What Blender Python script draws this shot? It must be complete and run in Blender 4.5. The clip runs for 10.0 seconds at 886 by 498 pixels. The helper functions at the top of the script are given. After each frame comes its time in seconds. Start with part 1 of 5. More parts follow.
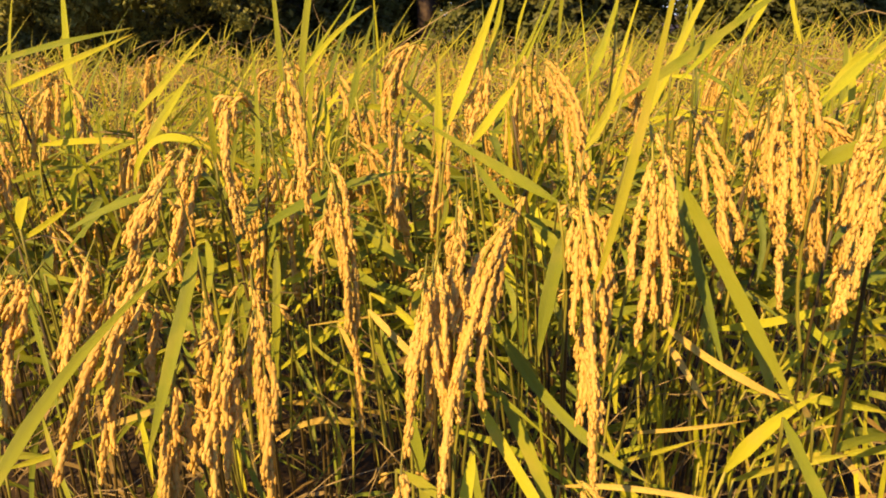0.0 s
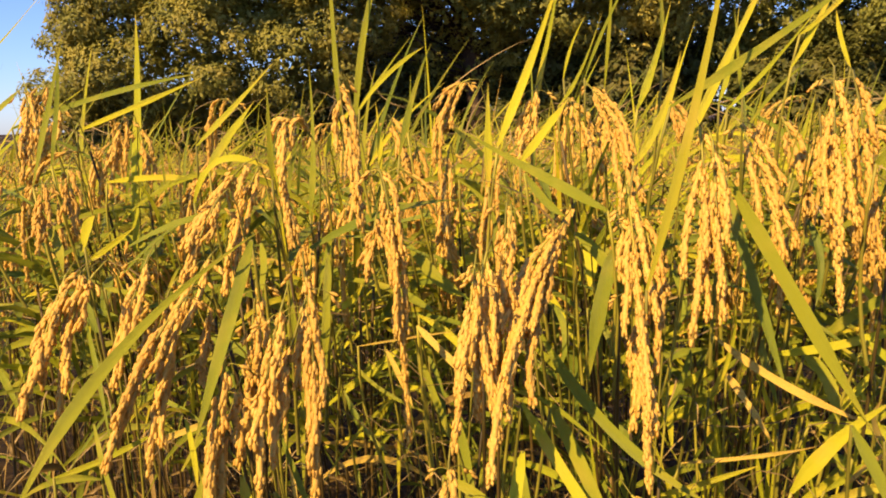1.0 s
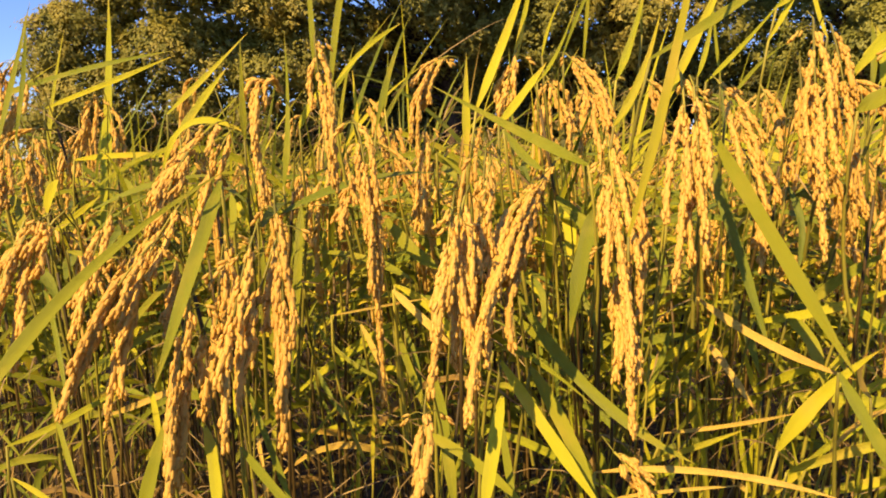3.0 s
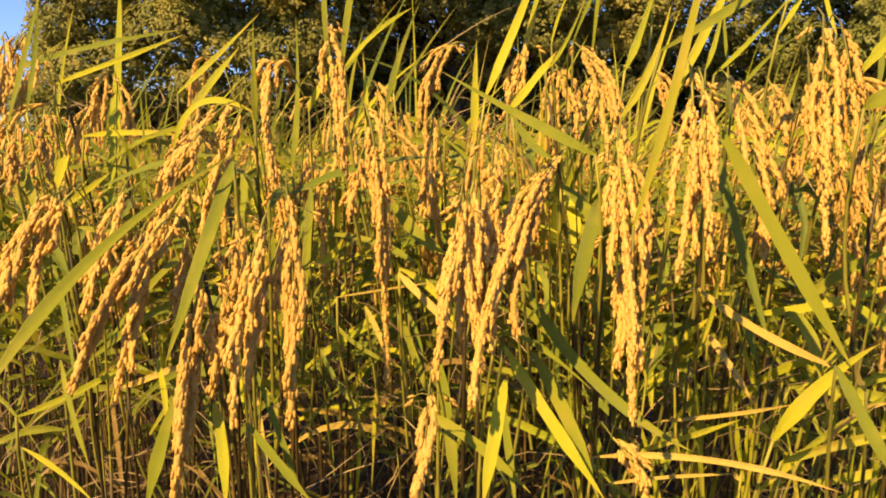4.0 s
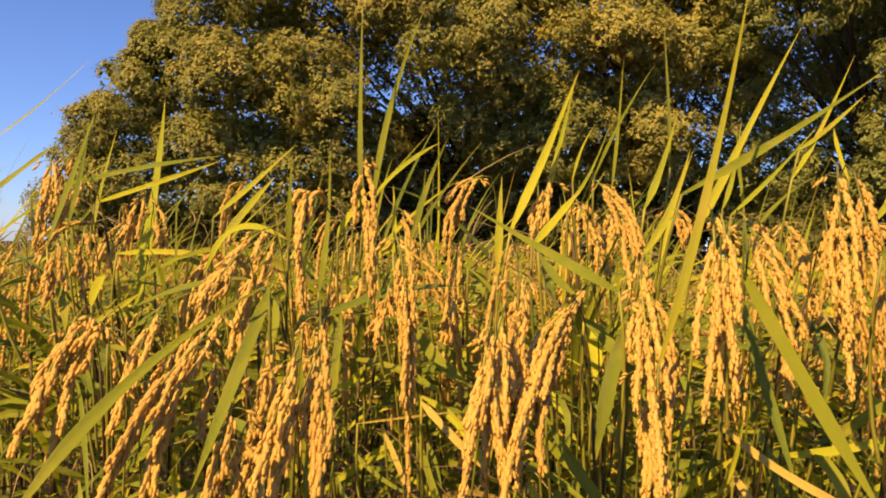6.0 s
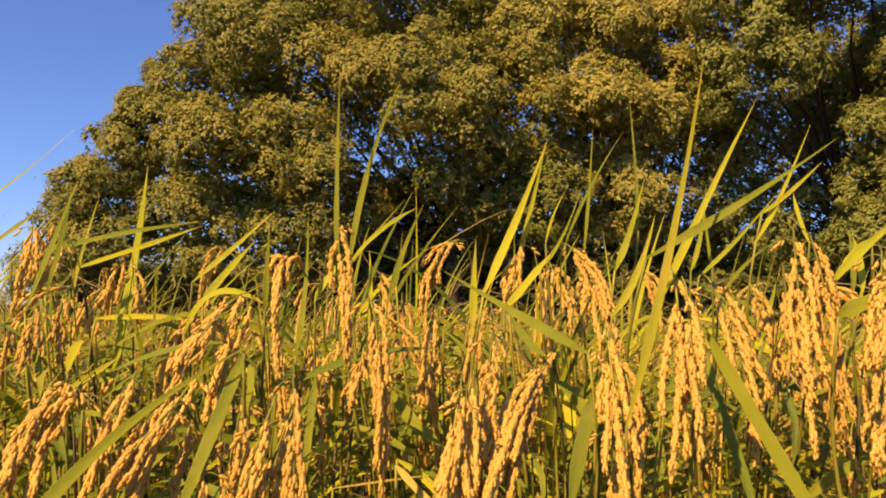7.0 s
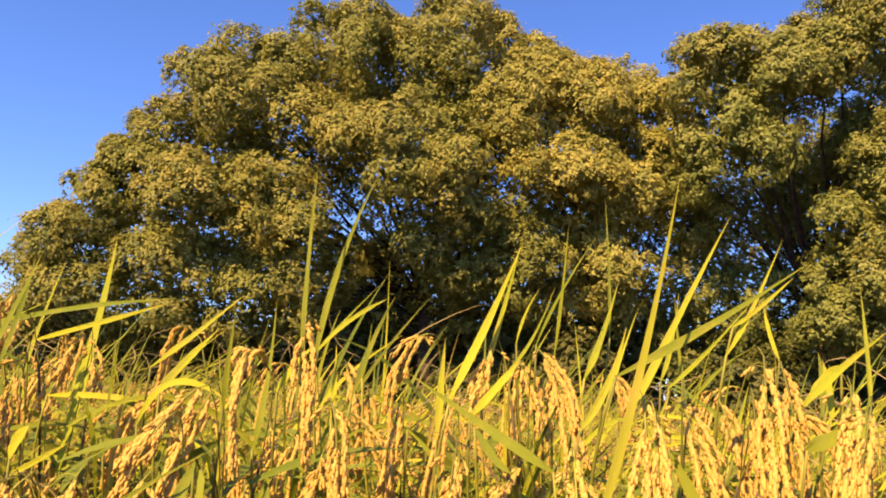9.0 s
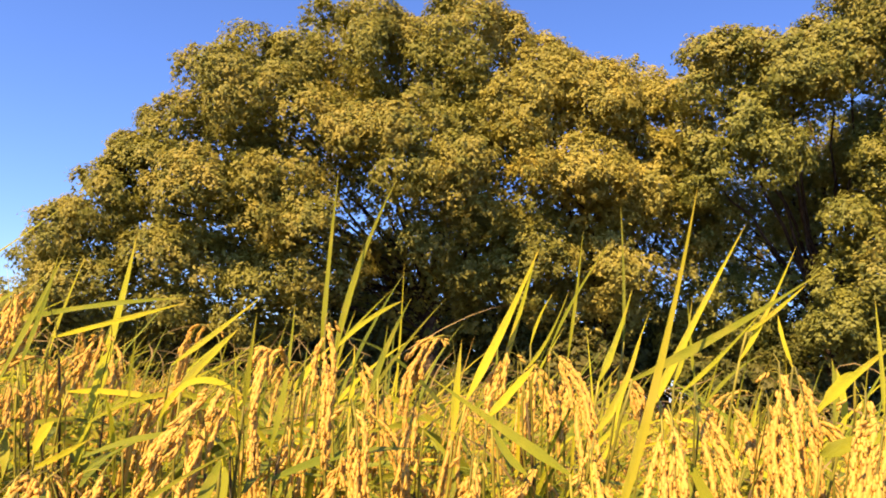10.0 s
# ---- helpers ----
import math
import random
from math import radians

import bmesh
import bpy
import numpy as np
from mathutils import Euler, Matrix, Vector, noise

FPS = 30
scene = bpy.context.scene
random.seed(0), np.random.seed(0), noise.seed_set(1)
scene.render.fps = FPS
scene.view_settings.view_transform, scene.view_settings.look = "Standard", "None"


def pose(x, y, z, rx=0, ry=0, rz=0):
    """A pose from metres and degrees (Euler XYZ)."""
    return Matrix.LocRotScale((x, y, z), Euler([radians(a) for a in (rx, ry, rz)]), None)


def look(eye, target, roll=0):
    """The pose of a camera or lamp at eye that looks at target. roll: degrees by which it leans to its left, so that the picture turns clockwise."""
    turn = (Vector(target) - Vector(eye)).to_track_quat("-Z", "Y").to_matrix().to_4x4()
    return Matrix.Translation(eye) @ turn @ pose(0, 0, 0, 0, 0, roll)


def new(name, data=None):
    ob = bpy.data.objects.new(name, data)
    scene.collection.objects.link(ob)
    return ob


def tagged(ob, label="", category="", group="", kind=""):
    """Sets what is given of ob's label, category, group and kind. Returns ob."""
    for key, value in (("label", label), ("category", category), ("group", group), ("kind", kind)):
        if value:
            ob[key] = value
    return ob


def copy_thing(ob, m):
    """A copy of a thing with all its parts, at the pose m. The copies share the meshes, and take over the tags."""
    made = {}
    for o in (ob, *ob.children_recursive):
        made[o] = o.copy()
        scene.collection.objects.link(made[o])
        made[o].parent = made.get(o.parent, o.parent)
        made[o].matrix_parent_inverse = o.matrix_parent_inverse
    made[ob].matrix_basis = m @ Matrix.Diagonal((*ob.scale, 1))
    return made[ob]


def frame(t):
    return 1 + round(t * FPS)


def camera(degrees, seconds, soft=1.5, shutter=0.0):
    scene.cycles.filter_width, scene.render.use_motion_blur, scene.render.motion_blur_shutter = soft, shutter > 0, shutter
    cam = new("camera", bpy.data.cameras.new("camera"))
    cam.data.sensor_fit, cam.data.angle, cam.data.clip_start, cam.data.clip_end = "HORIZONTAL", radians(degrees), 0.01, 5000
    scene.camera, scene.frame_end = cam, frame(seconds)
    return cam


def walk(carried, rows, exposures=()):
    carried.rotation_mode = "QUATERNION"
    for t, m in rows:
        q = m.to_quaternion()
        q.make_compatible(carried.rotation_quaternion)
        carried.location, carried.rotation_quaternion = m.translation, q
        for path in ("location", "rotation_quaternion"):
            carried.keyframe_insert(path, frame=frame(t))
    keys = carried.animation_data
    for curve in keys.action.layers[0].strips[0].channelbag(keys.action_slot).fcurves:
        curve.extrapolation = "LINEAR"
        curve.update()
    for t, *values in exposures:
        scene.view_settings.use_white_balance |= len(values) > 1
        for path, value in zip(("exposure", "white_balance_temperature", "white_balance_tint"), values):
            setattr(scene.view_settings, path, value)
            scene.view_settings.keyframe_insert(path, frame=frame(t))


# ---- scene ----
cam = camera(60.8, 10.0, soft=1.85)
PATH = [
    (0, (0.036, 0.103, 0.985), (-0.019, 2.016, 0.406), -1.5),
    (0.5, (0.031, 0.093, 0.939), (-0.148, 2.037, 0.504), -2.0),
    (1, (0.034, 0.084, 0.919), (-0.144, 2.048, 0.581), -1.9),
    (1.5, (0.038, 0.085, 0.882), (-0.091, 2.065, 0.634), 0.2),
    (2, (0.032, 0.091, 0.865), (-0.122, 2.064, 0.572), -2.3),
    (2.5, (0.029, 0.094, 0.86), (-0.094, 2.078, 0.644), -0.1),
    (3, (0.032, 0.092, 0.855), (-0.085, 2.072, 0.6), -1.4),
    (3.2, (0.031, 0.092, 0.854), (-0.069, 2.07, 0.576), -0.7),
    (4.3, (0.027, 0.082, 0.858), (-0.089, 2.057, 0.562), 0.3),
    (4.5, (0.027, 0.082, 0.859), (-0.078, 2.058, 0.564), 0.4),
    (5, (0.024, 0.085, 0.862), (-0.062, 2.067, 0.614), 0.4),
    (5.5, (0.023, 0.073, 0.864), (-0.098, 2.066, 0.751), 0.6),
    (6, (0.015, 0.071, 0.868), (-0.137, 2.066, 0.882), 1.8),
    (6.2, (0.018, 0.066, 0.867), (-0.142, 2.058, 0.937), 1.6),
    (7.3, (0.026, 0.054, 0.872), (-0.063, 2.042, 1.075), 1.5),
    (7.5, (0.024, 0.056, 0.874), (-0.051, 2.041, 1.099), 1.7),
    (8, (0.027, 0.057, 0.888), (-0.039, 2.038, 1.154), 2.6),
    (8.5, (0.029, 0.06, 0.904), (-0.029, 2.032, 1.23), 3.4),
    (9, (0.028, 0.06, 0.907), (-0.03, 2.029, 1.255), 4.4),
    (9.5, (0.027, 0.052, 0.907), (-0.045, 2.021, 1.25), 5.1),
    (10, (0.016, 0.049, 0.908), (-0.058, 2.018, 1.253), 5.1),
]
walk(cam, [(t, look(eye, goal, lean)) for t, eye, goal, lean in PATH],
     exposures=[(0, 1.04, 6500, 10), (5, 1.04, 6500, 10), (6, 0.78, 6500, 10), (7.5, 0.8, 6500, 10), (8.5, 1.13, 6300, 10), (9.2, 1.27, 6050, 10), (10, 1.37, 6250, 10)])

# ---- world and sun ----
SUN_FROM = Vector((-0.55, -0.92, 0.95)).normalized()
world = bpy.data.worlds.new("world")
scene.world = world
world.use_nodes = True
wn = world.node_tree.nodes
sky = wn.new("ShaderNodeTexSky")
sky.sky_type = 'NISHITA'
sky.sun_disc = False
sky.sun_elevation = math.asin(SUN_FROM.z)
sky.sun_rotation = math.atan2(SUN_FROM.x, SUN_FROM.y)
sky.ozone_density = 5.0
sky.dust_density = 0.3
clear = wn.new("ShaderNodeMix")
clear.data_type, clear.blend_type = 'RGBA', 'MULTIPLY'
clear.inputs[0].default_value = 1.0
clear.inputs[7].default_value = (0.97, 1.0, 1.36, 1)
world.node_tree.links.new(sky.outputs[0], clear.inputs[6])
world.node_tree.links.new(clear.outputs[2], wn["Background"].inputs[0])
wn["Background"].inputs[1].default_value = 0.071
sun = new("sun", bpy.data.lights.new("sun", 'SUN'))
sun.data.energy = 5.0
sun.data.angle = radians(0.6)
sun.data.color = (1.0, 0.67, 0.29)
sun.matrix_world = look(SUN_FROM * 30, (0, 0, 0))


# ---- materials ----
def base_material(name, rough):
    m = bpy.data.materials.new(name)
    m.use_nodes = True
    n = m.node_tree.nodes
    b = n["Principled BSDF"]
    b.inputs["Roughness"].default_value = rough
    b.inputs["Specular IOR Level"].default_value = 0.25
    return m, n, m.node_tree.links, b


def mix_rgb(n, links, fac, a, b):
    """A colour mix node; fac, a and b are sockets or values."""
    x = n.new("ShaderNodeMix")
    x.data_type = 'RGBA'
    for slot, v in ((x.inputs[0], fac), (x.inputs[6], a), (x.inputs[7], b)):
        if isinstance(v, bpy.types.NodeSocket):
            links.new(v, slot)
        else:
            slot.default_value = v if isinstance(v, float) else (*v, 1)
    return x.outputs[2]


def ramp(n, links, source, lo, hi):
    x = n.new("ShaderNodeMapRange")
    links.new(source, x.inputs[0])
    x.inputs[1].default_value, x.inputs[2].default_value = lo, hi
    return x.outputs[0]


def noise_at(n, links, scale, detail=3.0):
    c = n.new("ShaderNodeTexCoord")
    x = n.new("ShaderNodeTexNoise")
    x.inputs["Scale"].default_value = scale
    x.inputs["Detail"].default_value = detail
    links.new(c.outputs["Object"], x.inputs["Vector"])
    return x.outputs[0]


def bumped(n, links, b, height, strength, distance):
    x = n.new("ShaderNodeBump")
    x.inputs["Strength"].default_value = strength
    x.inputs["Distance"].default_value = distance
    links.new(height, x.inputs["Height"])
    links.new(x.outputs[0], b.inputs["Normal"])


def thin(m, n, links, b, colour, amount):
    """Lets light through a thin leaf."""
    t = n.new("ShaderNodeBsdfTranslucent")
    if isinstance(colour, bpy.types.NodeSocket):
        links.new(colour, t.inputs[0])
    else:
        t.inputs[0].default_value = (*colour, 1)
    x = n.new("ShaderNodeMixShader")
    x.inputs[0].default_value = amount
    links.new(b.outputs[0], x.inputs[1])
    links.new(t.outputs[0], x.inputs[2])
    links.new(x.outputs[0], n["Material Output"].inputs[0])


def leaf_material(name, young, old, tip, amount=0.3):
    """Blade: tone differs leaf by leaf, pale veins lengthwise, browned spots and tip."""
    m, n, links, b = base_material(name, 0.5)
    info = n.new("ShaderNodeObjectInfo")
    geo = n.new("ShaderNodeNewGeometry")
    add = n.new("ShaderNodeMath")
    add.operation = 'ADD'
    links.new(info.outputs["Random"], add.inputs[0])
    links.new(geo.outputs["Random Per Island"], add.inputs[1])
    frac = n.new("ShaderNodeMath")
    frac.operation = 'FRACT'
    links.new(add.outputs[0], frac.inputs[0])
    tone = mix_rgb(n, links, frac.outputs[0], young, old)
    blotch = ramp(n, links, noise_at(n, links, 22.0, 4.0), 0.52, 0.75)
    tone = mix_rgb(n, links, blotch, tone, tip)
    uv = n.new("ShaderNodeUVMap")
    uv.uv_map = "along"
    sep = n.new("ShaderNodeSeparateXYZ")
    links.new(uv.outputs[0], sep.inputs[0])
    tone = mix_rgb(n, links, ramp(n, links, sep.outputs[1], 0.86, 1.0), tone, tip)
    wave = n.new("ShaderNodeTexWave")
    wave.bands_direction = 'X'
    wave.inputs["Scale"].default_value = 3.2
    wave.inputs["Distortion"].default_value = 0.4
    links.new(uv.outputs[0], wave.inputs["Vector"])
    veins = n.new("ShaderNodeMath")
    veins.operation = 'MULTIPLY'
    links.new(wave.outputs[1], veins.inputs[0])
    veins.inputs[1].default_value = 0.4
    tone = mix_rgb(n, links, veins.outputs[0], tone, tuple(min(1, c * 1.7 + 0.02) for c in old))
    links.new(tone, b.inputs["Base Color"])
    bumped(n, links, b, wave.outputs[1], 0.5, 0.001)
    thin(m, n, links, b, tone, amount)
    return m


LEAF_GREEN = leaf_material("leaf_green", (0.145, 0.184, 0.011), (0.28, 0.284, 0.015), (0.38, 0.32, 0.035))
LEAF_YELLOW = leaf_material("leaf_yellow", (0.298, 0.336, 0.013), (0.512, 0.468, 0.019), (0.58, 0.41, 0.05))
LEAF_FIELD = leaf_material("leaf_field", (0.197, 0.217, 0.012), (0.373, 0.337, 0.018), (0.50, 0.37, 0.05))
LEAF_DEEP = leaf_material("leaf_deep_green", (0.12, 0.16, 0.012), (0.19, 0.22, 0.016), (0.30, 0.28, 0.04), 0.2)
LEAF_DRY = leaf_material("leaf_dry", (0.46, 0.31, 0.045), (0.58, 0.42, 0.08), (0.46, 0.23, 0.04), 0.2)


# Withered tone, kept dark to stand in for shade among low blades and weeds.
LEAF_DEAD_SHADE = leaf_material("leaf_dead_shade", (0.10, 0.062, 0.014), (0.24, 0.155, 0.036), (0.30, 0.20, 0.06), 0.1)


def grain_material():
    m, n, links, b = base_material("ripe_grain_husk", 0.5)
    geo = n.new("ShaderNodeNewGeometry")
    info = n.new("ShaderNodeObjectInfo")
    tone = mix_rgb(n, links, geo.outputs["Random Per Island"], (0.75, 0.48, 0.095), (0.87, 0.62, 0.142))
    tone = mix_rgb(n, links, ramp(n, links, info.outputs["Random"], 0.45, 2.2), tone, (0.50, 0.26, 0.05))
    speck = ramp(n, links, noise_at(n, links, 260.0), 0.58, 0.84)
    tone = mix_rgb(n, links, speck, tone, (0.38, 0.17, 0.03))
    links.new(tone, b.inputs["Base Color"])
    bumped(n, links, b, noise_at(n, links, 900.0), 0.4, 0.0006)
    thin(m, n, links, b, tone, 0.42)
    return m


GRAIN = grain_material()


def plain_material(name, a, c, scale, rough, bump=0.4, depth=0.002, scale2=None):
    m, n, links, b = base_material(name, rough)
    f = ramp(n, links, noise_at(n, links, scale, 5.0), 0.35, 0.68)
    tone = mix_rgb(n, links, f, a, c)
    if scale2:
        g = ramp(n, links, noise_at(n, links, scale2, 2.0), 0.4, 0.7)
        tone = mix_rgb(n, links, g, tone, tuple(0.55 * v for v in a))
    links.new(tone, b.inputs["Base Color"])
    bumped(n, links, b, noise_at(n, links, scale * 3, 6.0), bump, depth)
    return m


def stem_material(name, dull, bright):
    """Stems and sheaths: the tone differs stem by stem, blotched along their length."""
    m, n, links, b = base_material(name, 0.5)
    info = n.new("ShaderNodeObjectInfo")
    geo = n.new("ShaderNodeNewGeometry")
    add = n.new("ShaderNodeMath")
    links.new(info.outputs["Random"], add.inputs[0])
    links.new(geo.outputs["Random Per Island"], add.inputs[1])
    frac = n.new("ShaderNodeMath")
    frac.operation = 'FRACT'
    links.new(add.outputs[0], frac.inputs[0])
    tone = mix_rgb(n, links, ramp(n, links, frac.outputs[0], 0.1, 0.95), dull, bright)
    blotch = ramp(n, links, noise_at(n, links, 30.0, 5.0), 0.45, 0.9)
    tone = mix_rgb(n, links, blotch, tone, (0.075, 0.06, 0.012))
    links.new(tone, b.inputs["Base Color"])
    bumped(n, links, b, noise_at(n, links, 90.0, 6.0), 0.4, 0.002)
    return m


STEM = stem_material("green_stem", (0.15, 0.14, 0.018), (0.36, 0.32, 0.04))
# Withered sheaths, given a very dark tone to hold the shade low down.
SHEATH_DEAD_SHADE = stem_material("withered_shade_sheath", (0.030, 0.020, 0.006), (0.12, 0.078, 0.02))
STRAW = plain_material("straw", (0.12, 0.08, 0.03), (0.34, 0.24, 0.09), 40.0, 0.6)
SOIL = plain_material("paddy_soil", (0.026, 0.015, 0.005), (0.052, 0.030, 0.010), 6.0, 0.95, 0.8, 0.02, 0.4)
BARK = plain_material("tree_bark", (0.045, 0.03, 0.02), (0.11, 0.075, 0.05), 5.0, 0.9, 0.9, 0.03, 1.1)


def crown_material(name, a, c, warm):
    m, n, links, b = base_material(name, 0.5)
    geo = n.new("ShaderNodeNewGeometry")
    tone = mix_rgb(n, links, geo.outputs["Random Per Island"], a, c)
    patch = ramp(n, links, noise_at(n, links, 0.55, 3.0), 0.42, 0.66)
    tone = mix_rgb(n, links, patch, tone, warm)
    spray = ramp(n, links, noise_at(n, links, 3.2, 2.0), 0.47, 0.60)
    tone = mix_rgb(n, links, spray, tone, tuple(0.5 * (u + v) * w for u, v, w in zip(a, c, (0.76, 0.80, 0.76))))
    links.new(tone, b.inputs["Base Color"])
    thin(m, n, links, b, tone, 0.36)
    return m


CROWN = crown_material("tree_leaf", (0.218, 0.216, 0.042), (0.345, 0.322, 0.064), (0.38, 0.318, 0.064))
CROWN_GOLD = crown_material("golden_tree_leaf", (0.31, 0.28, 0.057), (0.46, 0.40, 0.083), (0.49, 0.40, 0.083))
CROWN_DARK = crown_material("dark_tree_leaf", (0.21, 0.22, 0.05), (0.34, 0.335, 0.074), (0.365, 0.32, 0.074))
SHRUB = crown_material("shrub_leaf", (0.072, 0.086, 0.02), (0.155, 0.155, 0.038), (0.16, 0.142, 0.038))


# ---- mesh helpers ----
def mesh_of(name, verts, faces, material, smooth=True, uv=None):
    me = bpy.data.meshes.new(name)
    me.from_pydata([tuple(v) for v in verts], [], [tuple(f) for f in faces])
    me.materials.append(material)
    if smooth:
        me.polygons.foreach_set("use_smooth", [True] * len(me.polygons))
    if uv is not None:
        layer = me.uv_layers.new(name="along")
        loops = np.empty(len(me.loops), dtype=np.int32)
        me.loops.foreach_get("vertex_index", loops)
        layer.data.foreach_set("uv", np.asarray(uv, dtype=np.float32)[loops].ravel())
    return me


def child(name, me, parent, label=""):
    ob = new(name, me)
    ob.parent = parent
    return tagged(ob, label)


def bend(a, m, c, u):
    """Points on the even curve from a through m to c."""
    a, m, c = (np.asarray(p, dtype=float) for p in (a, m, c))
    k = 2 * m - 0.5 * (a + c)
    u = np.asarray(u)[:, None]
    return (1 - u) ** 2 * a + 2 * u * (1 - u) * k + u ** 2 * c


def unit(v):
    return v / np.maximum(np.linalg.norm(v, axis=-1, keepdims=True), 1e-9)


def tube(points, radii, sides=5):
    p = np.asarray(points)
    t = unit(np.gradient(p, axis=0))
    ref = np.where(np.abs(t[:, 2:3]) > 0.9, [[1.0, 0, 0]], [[0, 0, 1.0]])
    s = unit(np.cross(t, ref))
    q = np.cross(t, s)
    ang = np.arange(sides) * 2 * math.pi / sides
    ring = np.cos(ang)[None, :, None] * s[:, None] + np.sin(ang)[None, :, None] * q[:, None]
    v = (p[:, None] + ring * np.asarray(radii)[:, None, None]).reshape(-1, 3)
    f = []
    for i in range(len(p) - 1):
        for j in range(sides):
            k = (j + 1) % sides
            f.append((i * sides + j, i * sides + k, (i + 1) * sides + k, (i + 1) * sides + j))
    f.append(tuple(range((len(p) - 1) * sides, len(p) * sides)))
    return v, f


def joined(pieces):
    verts, faces, n = [], [], 0
    for v, f in pieces:
        verts.append(v)
        faces += [tuple(i + n for i in face) for face in f]
        n += len(v)
    return np.concatenate(verts), faces


def ribbon(a, m, c, width, rng, steps=14, toward=(0.0, -1.0, 0.25), fold=0.22, twist=0.5, taper=0.7):
    """A rice blade: folded along its midrib, widest in its lower half, drawn out to a point."""
    u = np.linspace(0, 1, steps)
    p = bend(a, m, c, u)
    t = unit(np.gradient(p, axis=0))
    nrm = np.tile(np.asarray(toward, dtype=float), (steps, 1))
    side = unit(np.cross(t, nrm))
    up = np.cross(side, t)
    ang = rng.uniform(-0.35, 0.35) + twist * rng.uniform(-1, 1) * (u - 0.4) + 0.12 * np.sin(u * rng.uniform(5, 11) + rng.uniform(0, 6))
    s2 = np.cos(ang)[:, None] * side + np.sin(ang)[:, None] * up
    n2 = np.cross(s2, t)
    w = 0.42 * width * np.minimum(1, 0.25 + 2.7 * u if taper > 0.75 else 0.3 + 3.6 * u) * np.minimum(1, (1 - u) / taper + 0.004) ** 0.85
    w = w * (1 + 0.05 * np.sin(u * 17 + rng.uniform(0, 6)))
    cols = (-1.0, -0.5, 0.0, 0.5, 1.0)
    v = np.stack([p + (k * w)[:, None] * s2 + (abs(k) * fold * w)[:, None] * n2 for k in cols], axis=1).reshape(-1, 3)
    uv = [(0.5 + 0.5 * k, x) for x in u for k in cols]
    f = []
    for i in range(steps - 1):
        for j in range(4):
            f.append((i * 5 + j, i * 5 + j + 1, i * 5 + j + 6, i * 5 + j + 5))
    return v, f, uv


def grain_shape(sides, rings):
    """A husked grain, plump, keeled and pointed, one long along z."""
    v = [(0, 0, 0)]
    for i in range(rings):
        z = (i + 0.8) / (rings + 0.6)
        r = 0.5 * math.sin(math.pi * min(1, z * 0.88 + 0.08)) ** 0.55
        for j in range(sides):
            q = 2 * math.pi * (j + 0.5 * (i % 2)) / sides
            v.append((r * math.cos(q), 0.78 * r * math.sin(q), z))
    v.append((0, 0, 1))
    f = [(0, 1 + (j + 1) % sides, 1 + j) for j in range(sides)]
    for i in range(rings - 1):
        for j in range(sides):
            a, b = 1 + i * sides + j, 1 + i * sides + (j + 1) % sides
            f += [(a, b, b + sides), (a, b + sides, a + sides)]
    top = len(v) - 1
    f += [(top, top - sides + j, top - sides + (j + 1) % sides) for j in range(sides)]
    return np.array(v), np.array(f)


GRAIN_FINE = grain_shape(5, 2)
GRAIN_FAR = grain_shape(4, 1)


def grains_at(places, ways, sizes, spins, shape):
    """One mesh of many grains, each with its foot, its direction, its size and its turn."""
    gv, gf = shape
    w = unit(np.asarray(ways))
    ref = np.where(np.abs(w[:, 2:3]) > 0.95, [[1.0, 0, 0]], [[0, 0, 1.0]])
    x = unit(np.cross(ref, w))
    y = np.cross(w, x)
    c, s = np.cos(spins)[:, None], np.sin(spins)[:, None]
    x, y = c * x + s * y, -s * x + c * y
    L = np.asarray(sizes)[:, None, None]
    v = (np.asarray(places)[:, None] + L * (gv[None, :, 2:3] * w[:, None] + 0.44 * gv[None, :, 0:1] * x[:, None] + 0.44 * gv[None, :, 1:2] * y[:, None]))
    f = (gf[None] + (np.arange(len(w)) * len(gv))[:, None, None]).reshape(-1, 3)
    return v.reshape(-1, 3), f


